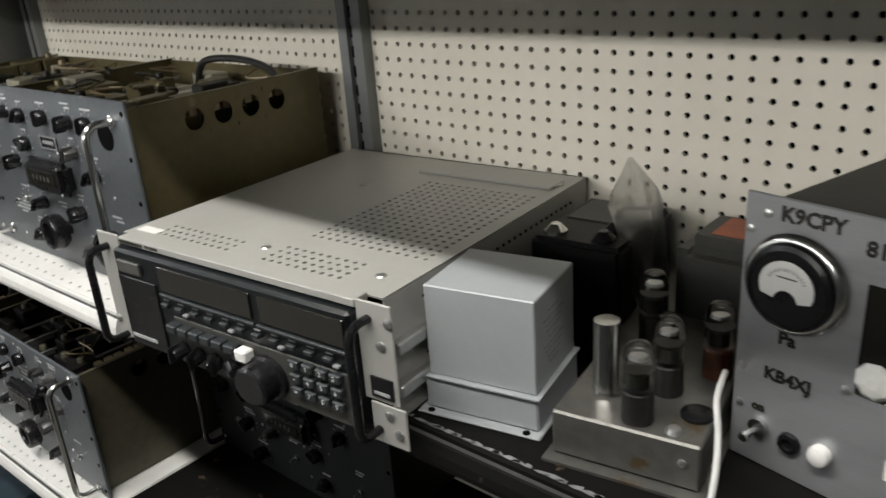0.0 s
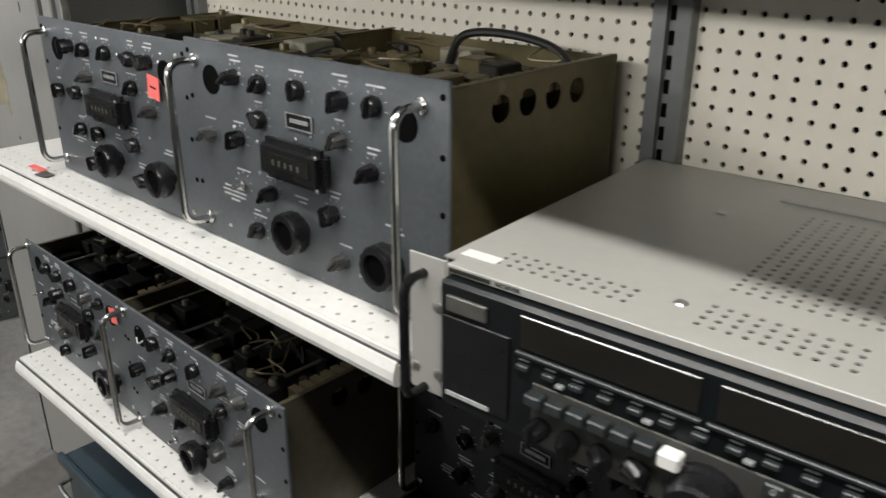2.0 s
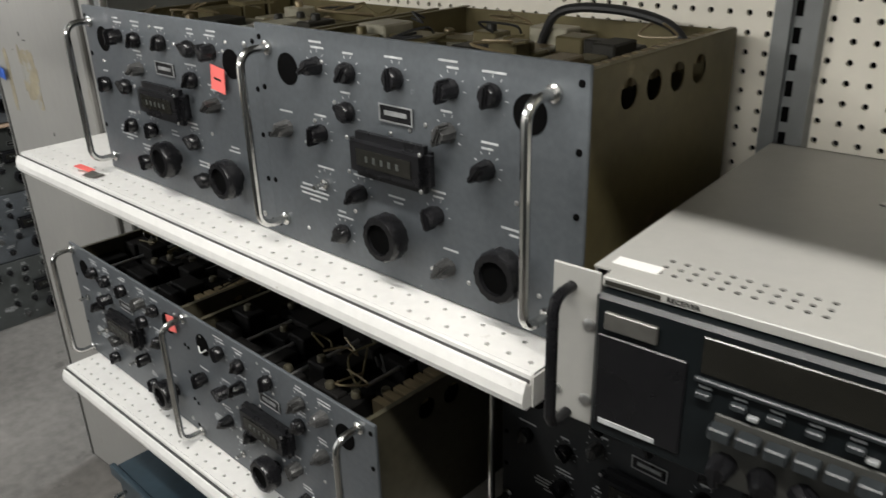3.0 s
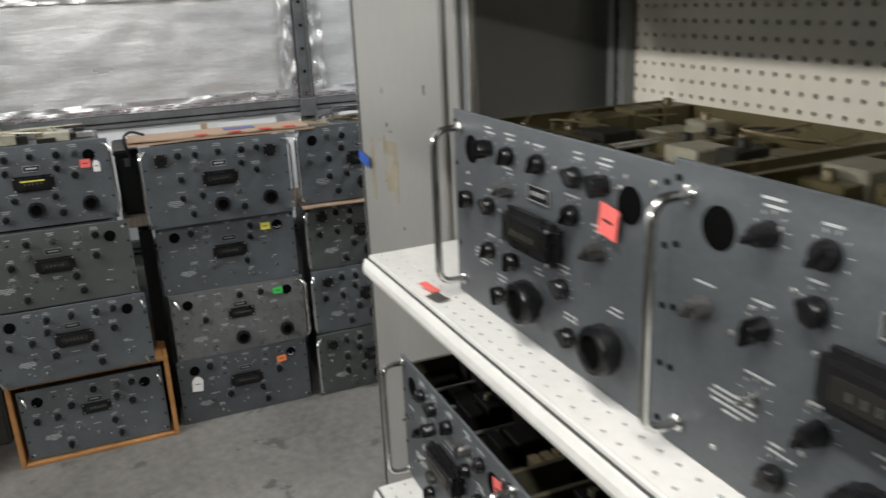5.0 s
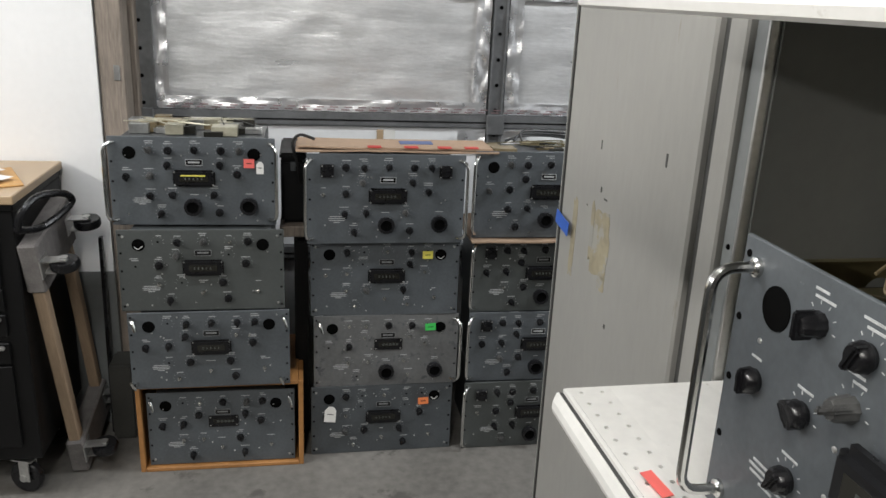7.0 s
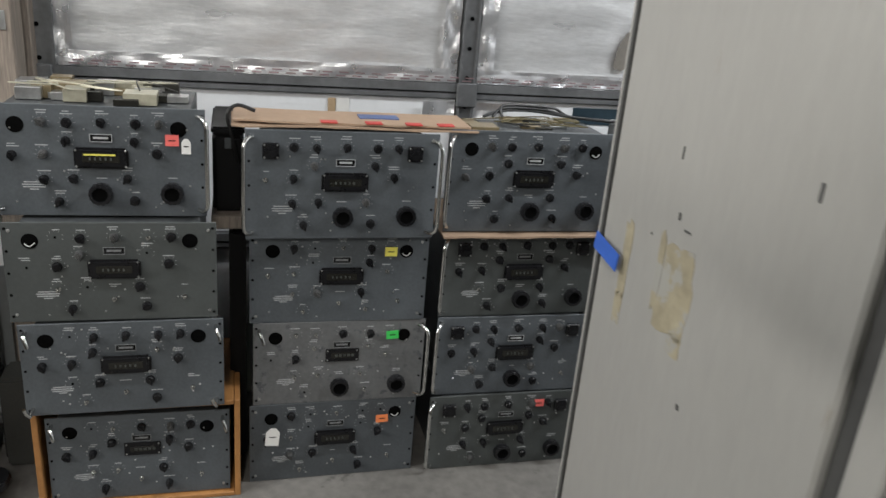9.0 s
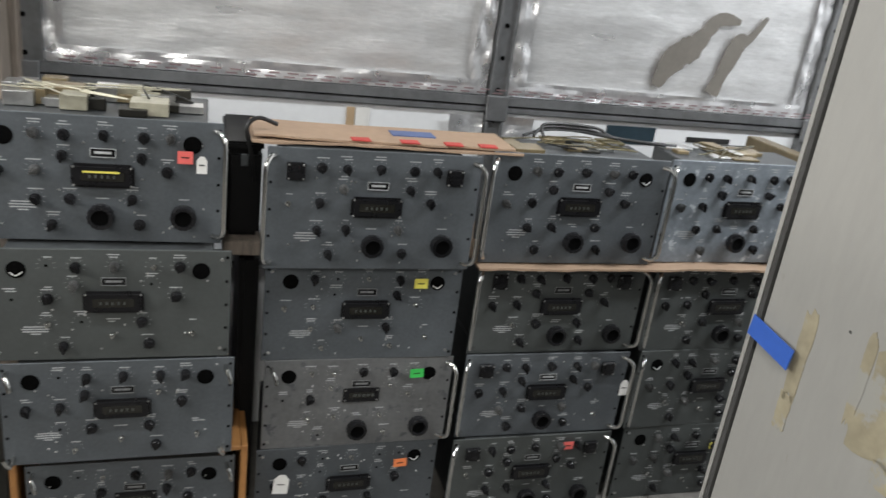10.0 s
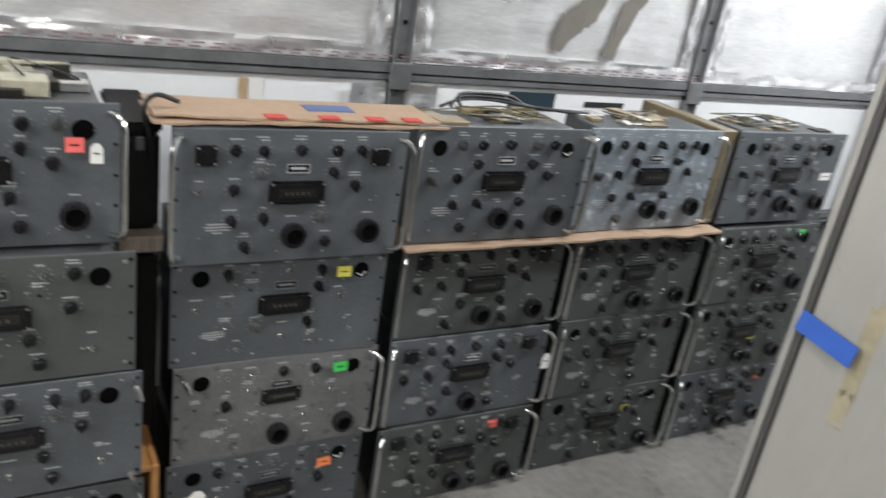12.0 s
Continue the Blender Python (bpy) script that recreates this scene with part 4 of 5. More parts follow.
SW, TOPH = 0.502, 0.297
PK, WH, YE, GR, OR = ("tag_pink", "paper", "tag_yellow", "tag_green", "tag_orange")
C1, C2, C3, C4, C5 = -0.655, -0.095, 0.445, 0.985, 1.535
H = 0.267
STACK = [
    (C1 - 0.043, 0.870, 0.045, "dark gray receiver with yellow dial strip, pink and white tags", dict(W=0.492, meters="holes", handles="both", big=(1, 1), window="yellow", tags=((0.84, 0.72, 0.032, 0.028, PK, 0), (0.91, 0.69, 0.022, 0.038, WH, 0)))),
    (C1 - 0.024, 0.600, 0.085, "dull gray receiver without handles or tuning knobs in a stack", dict(mat="panel_dull", handles="none", big=(0, 0), keep=0.75, W=0.5)),
    (C1 - 0.01, 0.330, 0.09, "gray receiver with a drooping dial bezel in a stack", dict(stubs="tb", handles="none", big=(0, 0), keep=0.75, W=0.5)),
    (C1 + 0.01, 0.016, 0.045, "gray receiver standing in a varnished wooden cabinet on the floor", dict(esc="flat", stubs="t", handles="none", big=(0, 0), keep=0.8, W=0.485, H=0.272)),
    (C2 - 0.005, 3 * H, 0.03, "cased gray receiver with two square meters under a cardboard sheet", dict(meters="meters", handles="both", big=(1, 1), W=0.512, body="case_gray")),
    (C2, 2 * H, 0.0, "gray receiver with a yellow tag, no handles, in a stack", dict(handles="none", big=(0, 0), keep=0.35, tags=((0.78, 0.82, 0.035, 0.027, YE, 0),))),
    (C2 + 0.01, H, 0.0, "scuffed light gray receiver with a green tag in a stack", dict(mat="panel_scuff", esc="flat", stubs="t", handles="right", big=(1, 1), keep=0.5, tags=((0.80, 0.83, 0.037, 0.026, GR, -3),))),
    (C2, 0.0, 0.0, "gray receiver with orange and white tags at a stack's foot", dict(handles="none", big=(0, 0), keep=0.3, tags=((0.79, 0.75, 0.037, 0.026, OR, -3), (0.13, 0.66, 0.04, 0.06, WH, 5)))),
    (C3, 3 * H + 0.008, 0.0, "gray receiver with bright handles on a cardboard sheet", dict(handles="both", big=(1, 1))),
    (C3 + 0.01, 2 * H, -0.01, "dark gray receiver with handles and two meters in a stack", dict(mat="panel_dull", meters="meters", handles="both", big=(1, 1))),
    (C3 + 0.01, H, 0.0, "dark gray receiver with a white tag on its handle", dict(meters="meters", handles="both", big=(1, 0), tags=((0.97, 0.62, 0.025, 0.05, WH, 0),))),
    (C3 + 0.005, 0.0, 0.01, "dark receiver with a pink tag at the foot of a stack", dict(mat="panel_dull", meters="meters", handles="both", big=(1, 1), tags=((0.72, 0.86, 0.032, 0.026, PK, 0),))),
    (C4 - 0.02, 3 * H + 0.008, -0.02, "pale corroded gray receiver on a cardboard sheet", dict(mat="panel_light", handles="both", big=(1, 1))),
    (C4, 2 * H, 0.0, "dark gray receiver with handles in the middle of a stack", dict(mat="panel_dull", meters="meters", handles="both", big=(1, 1))),
    (C4 + 0.01, H, 0.0, "dark gray receiver with worn handles in a stack", dict(mat="panel_dull", handles="both", big=(0, 0))),
    (C4 + 0.02, 0.0, 0.0, "dark receiver with a yellow tag at the foot of a stack", dict(mat="panel_dull", handles="right", big=(0, 1), tags=((0.66, 0.7, 0.03, 0.022, YE, 0),))),
    (C5 + 0.0, 3 * H + 0.008, -0.02, "gray receiver with a white label on top of a stack", dict(handles="none", big=(1, 1), tags=((0.82, 0.55, 0.05, 0.025, "paper", 0),))),
    (C5, 2 * H, 0.0, "dark receiver with a green tag in the last stack", dict(mat="panel_dull", handles="left", big=(1, 1), tags=((0.8, 0.9, 0.03, 0.022, GR, 0),))),
    (C5 + 0.01, H, 0.0, "dark receiver with a small yellow tag in the last stack", dict(mat="panel_dull", handles="left", big=(1, 1), tags=((0.6, 0.45, 0.03, 0.015, YE, 0),))),
    (C5 + 0.02, 0.0, 0.0, "dark receiver with an orange tag at a stack's foot", dict(handles="left", big=(1, 1), tags=((0.8, 0.8, 0.03, 0.022, OR, 0),))),
]
for n, (cy, z, x, lab, kw) in enumerate(STACK):
    kw = dict(kw)
    kw.setdefault("W", SW)
    if z > 0.79:
        kw.setdefault("D", 0.27 if not n else 0.235 if n < 5 else 0.17)
    kw.setdefault("H", 0.276 if n == 0 else TOPH if z > 0.79 else 0.266)
    receiver(stack_pose(cy, z + 0.001, x, yaw=(n * 37 % 5 - 2) * 0.35), lab, seed=100 + n, **kw)


# works showing on the first stack
def top_works(cy, x, z, seed, mat="beige"):
    r = random.Random(seed)
    t = thing("receiver_works", stack_pose(cy, z, x), "dusty beige modules and wiring on top of a stacked receiver", "radio parts")
    for k2 in range(14 if mat != "beige" else 34):
        xa, ya = r.uniform(-0.225, 0.15), r.uniform(0.01, 0.22 if mat == "beige" else 0.17)
        hi = r.uniform(0.012, 0.034) if mat == "beige" else r.uniform(0.003, 0.011)
        part("module", bbox(xa, xa + r.uniform(0.03, 0.09), ya, ya + r.uniform(0.02, 0.07), 0, hi, 0.001), r.choice([mat, "dark", "steel", "gold"]), t)
    for k2 in range(4):
        a = [(r.uniform(-0.2, 0.2), r.uniform(0.02, 0.2), 0.034 if mat == "beige" else 0.010) for _ in range(4)]
        part("wire", sweep(spline(a, 5), 0.002, 6), r.choice(["cable_black", "beige"] if mat == "beige" else ["cable_black", "olive"]), t)


TOP = 3 * H + TOPH
top_works(C1 - 0.055, 0.045, 0.870 + 0.276 - 0.001, 5)
top_works(C3, 0.0, TOP + 0.005, 6, "olive")
top_works(C4 - 0.02, -0.02, TOP + 0.005, 7, "gold")
top_works(C5, -0.02, TOP + 0.005, 8, "gold")
bm = bbox(-0.40, -0.03, C5 - 0.31, C5 - 0.256, 3 * H + 0.01, TOP + 0.008, 0.003)
solid("brass_case_side", bm, "gold", "", "worn brass side of a receiver case on the cardboard", "radio case")

# wooden cabinet round the first stack's lowest receiver
cab = thing("wooden_cabinet", pose(0, 0, 0), "varnished orange wooden cabinet on the floor round a receiver", "cabinet")
cy0, cy1 = C1 - 0.262, C1 + 0.282
for bb in ((cy0, cy0 + 0.016, 0.0, 0.326), (cy1 - 0.016, cy1, 0.0, 0.326), (cy0 + 0.017, cy1 - 0.017, 0.0, 0.014), (cy0 + 0.017, cy1 - 0.017, 0.312, 0.326)):
    part("board", bbox(-0.33, 0.06, bb[0], bb[1], bb[2], bb[3], 0.002), "orange_wood", cab)


# cardboard
def sheet(y0, y1, x0, x1, z, th, seed, label, bend=0.006):
    r = random.Random(seed)
    bm = bmesh.new()
    n = 40
    top, bot = [], []
    for i in range(n + 1):
        y = y0 + (y1 - y0) * i / n
        zz = z + bend * noise.noise(Vector((seed, y * 4, 0)))
        xf = x1 + 0.012 * noise.noise(Vector((seed + 5, y * 13, 0)))
        top.append((bm.verts.new((x0, y, zz + th)), bm.verts.new((xf, y, zz + th))))
        bot.append((bm.verts.new((x0, y, zz)), bm.verts.new((xf, y, zz))))
    for i in range(n):
        bm.faces.new((top[i][0], top[i][1], top[i + 1][1], top[i + 1][0]))
        bm.faces.new((bot[i][0], bot[i + 1][0], bot[i + 1][1], bot[i][1]))
        bm.faces.new((top[i][1], bot[i][1], bot[i + 1][1], top[i + 1][1]))
        bm.faces.new((top[i][0], top[i + 1][0], bot[i + 1][0], bot[i][0]))
    bm.faces.new((top[0][0], bot[0][0], bot[0][1], top[0][1]))
    bm.faces.new((top[n][0], top[n][1], bot[n][1], bot[n][0]))
    return solid("cardboard_sheet", bm, "cardboard", "", label, "cardboard")


sheet(-0.39, 0.27, -0.16, 0.006, TOP + 0.002, 0.005, 3, "printed brown cardboard sheet lying on a receiver")
sheet(-0.385, 0.25, -0.165, -0.004, TOP + 0.011, 0.005, 8, "flattened cardboard box with red printing on a sheet below", 0.004)
sheet(0.19, 1.27, -0.33, 0.03, 3 * H - 0.001, 0.006, 12, "torn brown cardboard sheet between two rows of receivers")
for y in (-0.14, -0.02, 0.09, 0.18):
    solid("red_print", bbox(-0.03, -0.001, y - 0.022, y + 0.022, TOP + 0.0155, TOP + 0.0185), "print_red", "", "red printed block on a cardboard box", "print")
solid("blue_print", bbox(-0.12, -0.07, -0.05, 0.06, TOP + 0.0155, TOP + 0.0185), "print_blue", "", "blue printed mark on a cardboard box", "print")

# things on the door behind the stack
solid("dark_label", bbox(DX - 0.0035, DX - 0.001, 0.765, 0.945, 1.03, 1.088), "navy", "", "dark blue-green label on the white door skin", "label")
solid("dark_label", bbox(DX - 0.0035, DX - 0.001, 1.07, 1.24, 1.048, 1.066), "glue_dark", "", "narrow black label on the white door skin", "label")
for a in range(3):
    pts = [(-0.16, 0.33 + 0.03 * a, 1.115), (-0.18, 0.40, 1.130 + 0.008 * a), (-0.20, 0.50 + 0.03 * a, 1.128 + 0.006 * a), (-0.18, 0.62, 1.118), (-0.15, 0.74 + 0.03 * a, 1.113)]
    tagged(part("cable", sweep(spline(pts, 8), 0.0045, 8), "cable_black", None), "black power cord lying over the receivers", "cable")
tagged(part("cable", sweep(spline([(-0.05, -0.33, 1.13), (-0.04, -0.375, 1.145), (-0.03, -0.40, 1.12), (-0.04, -0.385, 1.05), (-0.08, -0.375, 0.98)], 8), 0.005, 8), "cable_black", None), "black cord curling beside the stack", "cable")

fs = thing("foil_scrap", pose(-0.15, 1.93, 0.0), "crumpled silver foil sheet standing beside the last stack", "foil")
part("sheet", wrinkled(-0.045, 0.05, 0.40, 0.74, 0, 0.045, 0.012, 71), "foil_tape", fs)
part("sheet", wrinkled(-0.03, 0.02, 0.003, 0.42, -0.01, 0.02, 0.02, 72), "foil_tape", fs)
tagged(part("track", bbox(-0.42, -0.39, 2.58, 2.62, 0.0, 2.6, 0.003), "rail", None), "galvanised door track beside the garage door", "door track", "", "structure")

# dark torn patches on the foil
def strip_patch(pts, widths, x, seed):
    bm = bmesh.new()
    r = random.Random(seed)
    L, R = [], []
    sp = spline([(x, p[0], p[1]) for p in pts], 4)
    for i, p in enumerate(sp):
        f = i / (len(sp) - 1) * (len(widths) - 1)
        k = min(int(f), len(widths) - 2)
        w = (widths[k] * (1 - f + k) + widths[k + 1] * (f - k)) * r.uniform(0.85, 1.1)
        d = (sp[min(i + 1, len(sp) - 1)] - sp[max(i - 1, 0)]).normalized()
        n = Vector((0, -d.z, d.y))
        L.append(bm.verts.new(p + n * w / 2)), R.append(bm.verts.new(p - n * w / 2))
    for i in range(len(L) - 1):
        bm.faces.new((L[i], R[i], R[i + 1], L[i + 1]))
    ex = bmesh.ops.extrude_face_region(bm, geom=bm.faces[:])
    bmesh.ops.translate(bm, verts=[v for v in ex["geom"] if isinstance(v, bmesh.types.BMVert)], vec=(0.001, 0, 0))
    part("dark_patch", bm, "adhesive", door, "dull gray adhesive patch")


strip_patch([(0.905, 1.225), (0.925, 1.28), (0.965, 1.33), (1.01, 1.36), (1.05, 1.41), (1.085, 1.452), (1.165, 1.45)], (0.03, 0.07, 0.095, 0.085, 0.045, 0.05, 0.018), DX + 0.004, 1)
strip_patch([(1.115, 1.215), (1.15, 1.315), (1.178, 1.385), (1.215, 1.405), (1.262, 1.475)], (0.05, 0.055, 0.065, 0.03, 0.012), DX + 0.004, 2)

stain = part("wood_shim", bbox(DX - 0.003, DX + 0.002, -0.09, -0.065, 0.98, 1.09, 0.002), "maple", door, "stained wooden shim")
part("paper_strip", bbox(DX - 0.003, DX - 0.001, -0.064, -0.02, 0.98, 1.09, 0.001), "paper", door)
part("vinyl_flap", wrinkled(0.22, 0.33, 1.02, 1.095, DX + 0.008, 0.02, 0.012, 91), "foil_tape", door)
part("vinyl_flap", wrinkled(0.40, 0.50, 1.03, 1.095, DX + 0.008, 0.02, 0.012, 92), "foil_tape", door)
for zz in (1.166, 1.176):
    for q in range(46):
        y = -0.85 + q * 0.052 + (0.01 if zz > 1.17 else 0)
        part("printed_mark", bbox(DX + 0.0235, DX + 0.0242, y, y + 0.030, zz - 0.002, zz + 0.002), "foil_print", door)

# ---- on the right half of the shelves ----
# transceiver
ham = thing("transceiver", pose(3.136, -0.014, 1.116, 0, 0, 4.6) @ Matrix.Diagonal((1, 1, 0.865, 1)), "gray rack-mounted transceiver with black face and perforated top", "radio transceiver")
HW, HH, HD = 0.43, 0.165, 0.45
pit = 0.0128
part("bottom", bbox(-HW / 2, HW / 2, 0.02, HD, 0.0, 0.004), "ham_top", ham)
part("side", bbox(-HW / 2, -HW / 2 + 0.003, 0.02, HD, 0.004, HH - 0.003), "ham_top", ham)
part("side", bbox(HW / 2 - 0.003, HW / 2, 0.02, HD, 0.004, HH - 0.003), "ham_top", ham)
part("rear", bbox(-HW / 2, HW / 2, HD, HD + 0.003, 0.0, HH), "ham_top", ham)
part("inside", bbox(-HW / 2 + 0.006, HW / 2 - 0.006, 0.03, HD - 0.01, 0.006, HH - 0.012), "hole", ham)
# top: plain plates round three perforated patches
patches = [(-0.172, 0.03, 11, 3), (0.02, 0.03, 10, 4), (0.02, 0.11, 14, 19)]

T0, T1 = HH - 0.002, HH
xs0, xs1 = -HW / 2, HW / 2
rects = []
holes_rects = [(a, a + n * pit, b, b + m2 * pit) for a, b, n, m2 in patches]
ys = sorted({0.018, HD + 0.003} | {r[2] for r in holes_rects} | {r[3] for r in holes_rects})
for ya, yb in zip(ys, ys[1:]):
    cut = sorted((r[0], r[1]) for r in holes_rects if r[2] <= ya + 1e-6 and r[3] >= yb - 1e-6)
    x = xs0
    for a, b in cut:
        part("cover_plate", bbox(x, a, ya, yb, T0, T1), "ham_top", ham)
        x = b
    part("cover_plate", bbox(x, xs1, ya, yb, T0, T1), "ham_top", ham)
for a, b, n, m2 in patches:
    perf_part("vent_panel", n, m2, pit, 0.0031, 0.002, "ham_top", ham, pose(a, b, HH))
for x, y in ((0.002, 0.062), (0.178, 0.06), (-0.055, 0.3), (0.2, 0.405)):
    part("cover_screw", lathe([(0.0065, 0), (0.005, 0.002), (0.002, 0.002)], 14), "steel", ham, m=pose(x, y, HH), smooth=True)
part("sticker", bbox(-0.205, -0.165, 0.030, 0.045, HH + 0.0001, HH + 0.0008), "white_paint", ham, "white paper sticker")
part("rear_ridge", bbox(-0.02, 0.2, 0.38, 0.42, HH, HH + 0.004, 0.002), "ham_top", ham)
bm = bmesh.new()
for z in (0.03, 0.06, 0.135):
    for q in range(26):
        lathe([(0.0024, 0), (0.0024, 0.0008)], 8, bm, pose(HW / 2, 0.08 + 0.013 * q, z + 0.004, 0, 90, 0))
tagged(part("side_vent", bm, "hole", ham), kind="stuff")
# rack flanges and front
part("rack_flange", bbox(-0.2415, -HW / 2 + 0.018, -0.003, 0.0, 0.0, HH + 0.006, 0.001), "ham_top", ham)
part("rack_flange", bbox(HW / 2 - 0.018, 0.2415, -0.003, 0.0, 0.045, HH + 0.006, 0.001), "ham_top", ham)
part("rack_flange", bbox(HW / 2 - 0.012, 0.248, -0.003, 0.0, -0.012, 0.042, 0.001), "ham_top", ham)
part("front_top_edge", bbox(-HW / 2 + 0.019, HW / 2 - 0.019, -0.003, 0.018, HH - 0.006, HH + 0.004, 0.001), "ham_top", ham)
for z in (0.045, 0.10):
    part("slide_rail", bbox(HW / 2, HW / 2 + 0.012, 0.02, 0.2, z - 0.008, z + 0.008, 0.002), "steel", ham)
FX0, FX1, FZ1 = -0.196, 0.196, HH - 0.008
text_part("RECEIVER", 0.0062, "dark", ham, pose(-0.128, -0.0032, HH - 0.0012, 90, 0, 0))
part("lettering", bbox(-0.193, -0.146, -0.0036, -0.003, HH - 0.0035, HH + 0.0010), "dark", ham)
part("face", bbox(FX0, FX1, -0.014, 0.02, 0.004, FZ1, 0.004), "ham_face", ham)
part("lower_face", bbox(-0.09, FX1 - 0.002, -0.0165, -0.0135, 0.008, 0.078, 0.001), "rust_gray", ham)
part("speaker_grille", bbox(-0.19, -0.115, -0.0165, -0.0135, 0.02, 0.118, 0.001), "black", ham)
part("badge", bbox(-0.185, -0.14, -0.018, -0.0136, 0.125, 0.143, 0.001), "amp_steel", ham)
part("maker_bar", bbox(-0.185, -0.135, -0.0175, -0.0163, 0.022, 0.027), "legend", ham)
part("display", bbox(-0.105, 0.055, -0.0165, -0.0135, 0.112, 0.148, 0.001), "lcd", ham)
part("display_frame", bbox(-0.108, 0.058, -0.0185, -0.0137, 0.104, 0.1085, 0.001), "ham_key", ham)
part("display", bbox(0.068, 0.19, -0.0165, -0.0135, 0.112, 0.148, 0.001), "lcd", ham)
part("display_frame", bbox(0.062, 0.192, -0.0185, -0.0137, 0.104, 0.1085, 0.001), "ham_key", ham)
key = mesh_of(bbox(-0.006, 0.006, -0.006, 0, -0.003, 0.003, 0.001), "button", "ham_key")
wkey = mesh_of(bbox(-0.004, 0.004, -0.0055, 0, -0.002, 0.002, 0.0008), "button", "plate_rim")
for q in range(11):
    x = -0.10 + 0.0265 * q
    part("button", key, "", ham, m=pose(x, -0.0140, 0.092))
    part("button_legend", bbox(x - 0.005, x + 0.005, -0.0149, -0.0139, 0.0975, 0.0993), "legend", ham)
    if q % 3 == 1:
        part("button", wkey, "", ham, m=pose(x + 0.011, -0.0140, 0.086))
big_key = mesh_of(bbox(-0.0085, 0.0085, -0.013, 0, -0.006, 0.006, 0.0015), "key", "ham_key")
for q in range(6):
    part("key", big_key, "", ham, m=pose(-0.082 + 0.0205 * q, -0.0165, 0.066))
part("white_key", bbox(-0.009, 0.009, -0.015, 0, -0.008, 0.008, 0.002), "white_paint", ham, "bright white push key", m=pose(0.042, -0.0165, 0.064))
part("main_dial", lathe([(0.030, 0), (0.030, 0.006), (0.026, 0.008), (0.0255, 0.028), (0.022, 0.031)], 32, knurl=0.03), "knob", ham, "black main tuning dial", smooth=True, m=pose(0.070, -0.0165, 0.038, 90, 0, 0))
for q in range(4):
    part("knob", KM["small"], "", ham, m=pose(-0.078 + 0.028 * q, -0.0165, 0.032, 90, 0, 20 * q))
pad = mesh_of(bbox(-0.0075, 0.0075, -0.008, 0, -0.0058, 0.0058, 0.0015), "keypad_key", "ham_key")
digits = ["0", "1", "2", "3", "-", "4", "5", "6", "=", "7", "8", "9"]


for i, d in enumerate(digits):
    x, z = 0.118 + 0.0195 * (i % 4), 0.073 - 0.0185 * (i // 4)
    kk = part("keypad_key", pad, "", ham, m=pose(x, -0.0165, z))
    text_part(d, 0.009, "legend", kk, pose(0, -0.0083, 0, 90, 0, 0))
part("type_plate", bbox(0.208, 0.236, -0.005, -0.003, 0.052, 0.078), "black", ham, "black type plate")
part("type_rim", bbox(0.212, 0.232, -0.0056, -0.005, 0.056, 0.060), "legend", ham)
hh = mesh_of(sweep([(0, 0, 0.128), (0, -0.016, 0.128), (0, -0.025, 0.124), (0, -0.029, 0.113), (0, -0.029, 0.0), (0, -0.029, -0.003), (0, -0.025, -0.012), (0, -0.016, -0.016), (0, 0, -0.016)], 0.0052, 10), "handle", "black", True)
for x in (-0.223, 0.212):
    part("handle", hh, "", ham, "black metal handle", m=pose(x, -0.003, 0.022))
for x, z in ((-0.205, 0.03), (-0.205, 0.115), (0.226, 0.12), (0.228, 0.03), (0.238, 0.008), (-0.235, 0.03), (0.238, 0.15)):
    part("screw", KM["screw"], "", ham, m=pose(x, -0.003, z, 90, 0, 0) @ Matrix.Scale(1.4, 4))

# gray transformer box
tr = thing("transformer_box", pose(3.352, 0.057, 1.1145, 0, 0, 11.5), "light gray enamelled transformer in a box on a flanged base", "transformer")
part("base_flange", bbox(-0.002, 0.136, -0.004, 0.120, 0.0, 0.003, 0.001), "box_gray", tr)
part("base", bbox(0.004, 0.131, 0.006, 0.116, 0.003, 0.040, 0.002), "box_gray", tr)
part("cover", bbox(0.008, 0.128, 0.010, 0.114, 0.042, 0.143, 0.0012), "box_gray", tr)
part("seam", bbox(0.001, 0.1335, 0.003, 0.118, 0.0402, 0.0418), "box_gray", tr)
for x, y in ((0.012, 0.001), (0.12, 0.001)):
    part("screw", KM["darkscrew"], "", tr, m=pose(x, y, 0.003) @ Matrix.Scale(1.2, 4))
bm = bmesh.new()
for q in range(9):
    w = 0.02 + 0.02 * ((q * 5) % 4) / 3
    box(bm, 0.1280, 0.1284, 0.060 - w * 0.7, 0.055 + w * 0.7, 0.062 + 0.007 * q, 0.0642 + 0.007 * q)
tagged(part("printed_line", bm, "faint_print", tr, "faint gray printed text"), kind="stuff")

# amplifier chassis with tubes
amp = thing("tube_amplifier", pose(3.489, 0.068, 1.1145, 0, 0, 9), "dull steel tube amplifier chassis with glass tubes and a metal can", "amplifier")
part("chassis", bbox(0.018, 0.155, 0.0, 0.24, 0.004, 0.050, 0.002), "amp_steel", amp)
part("bottom_flange", bbox(0.012, 0.161, -0.012, 0.245, 0.0, 0.003), "amp_steel", amp)


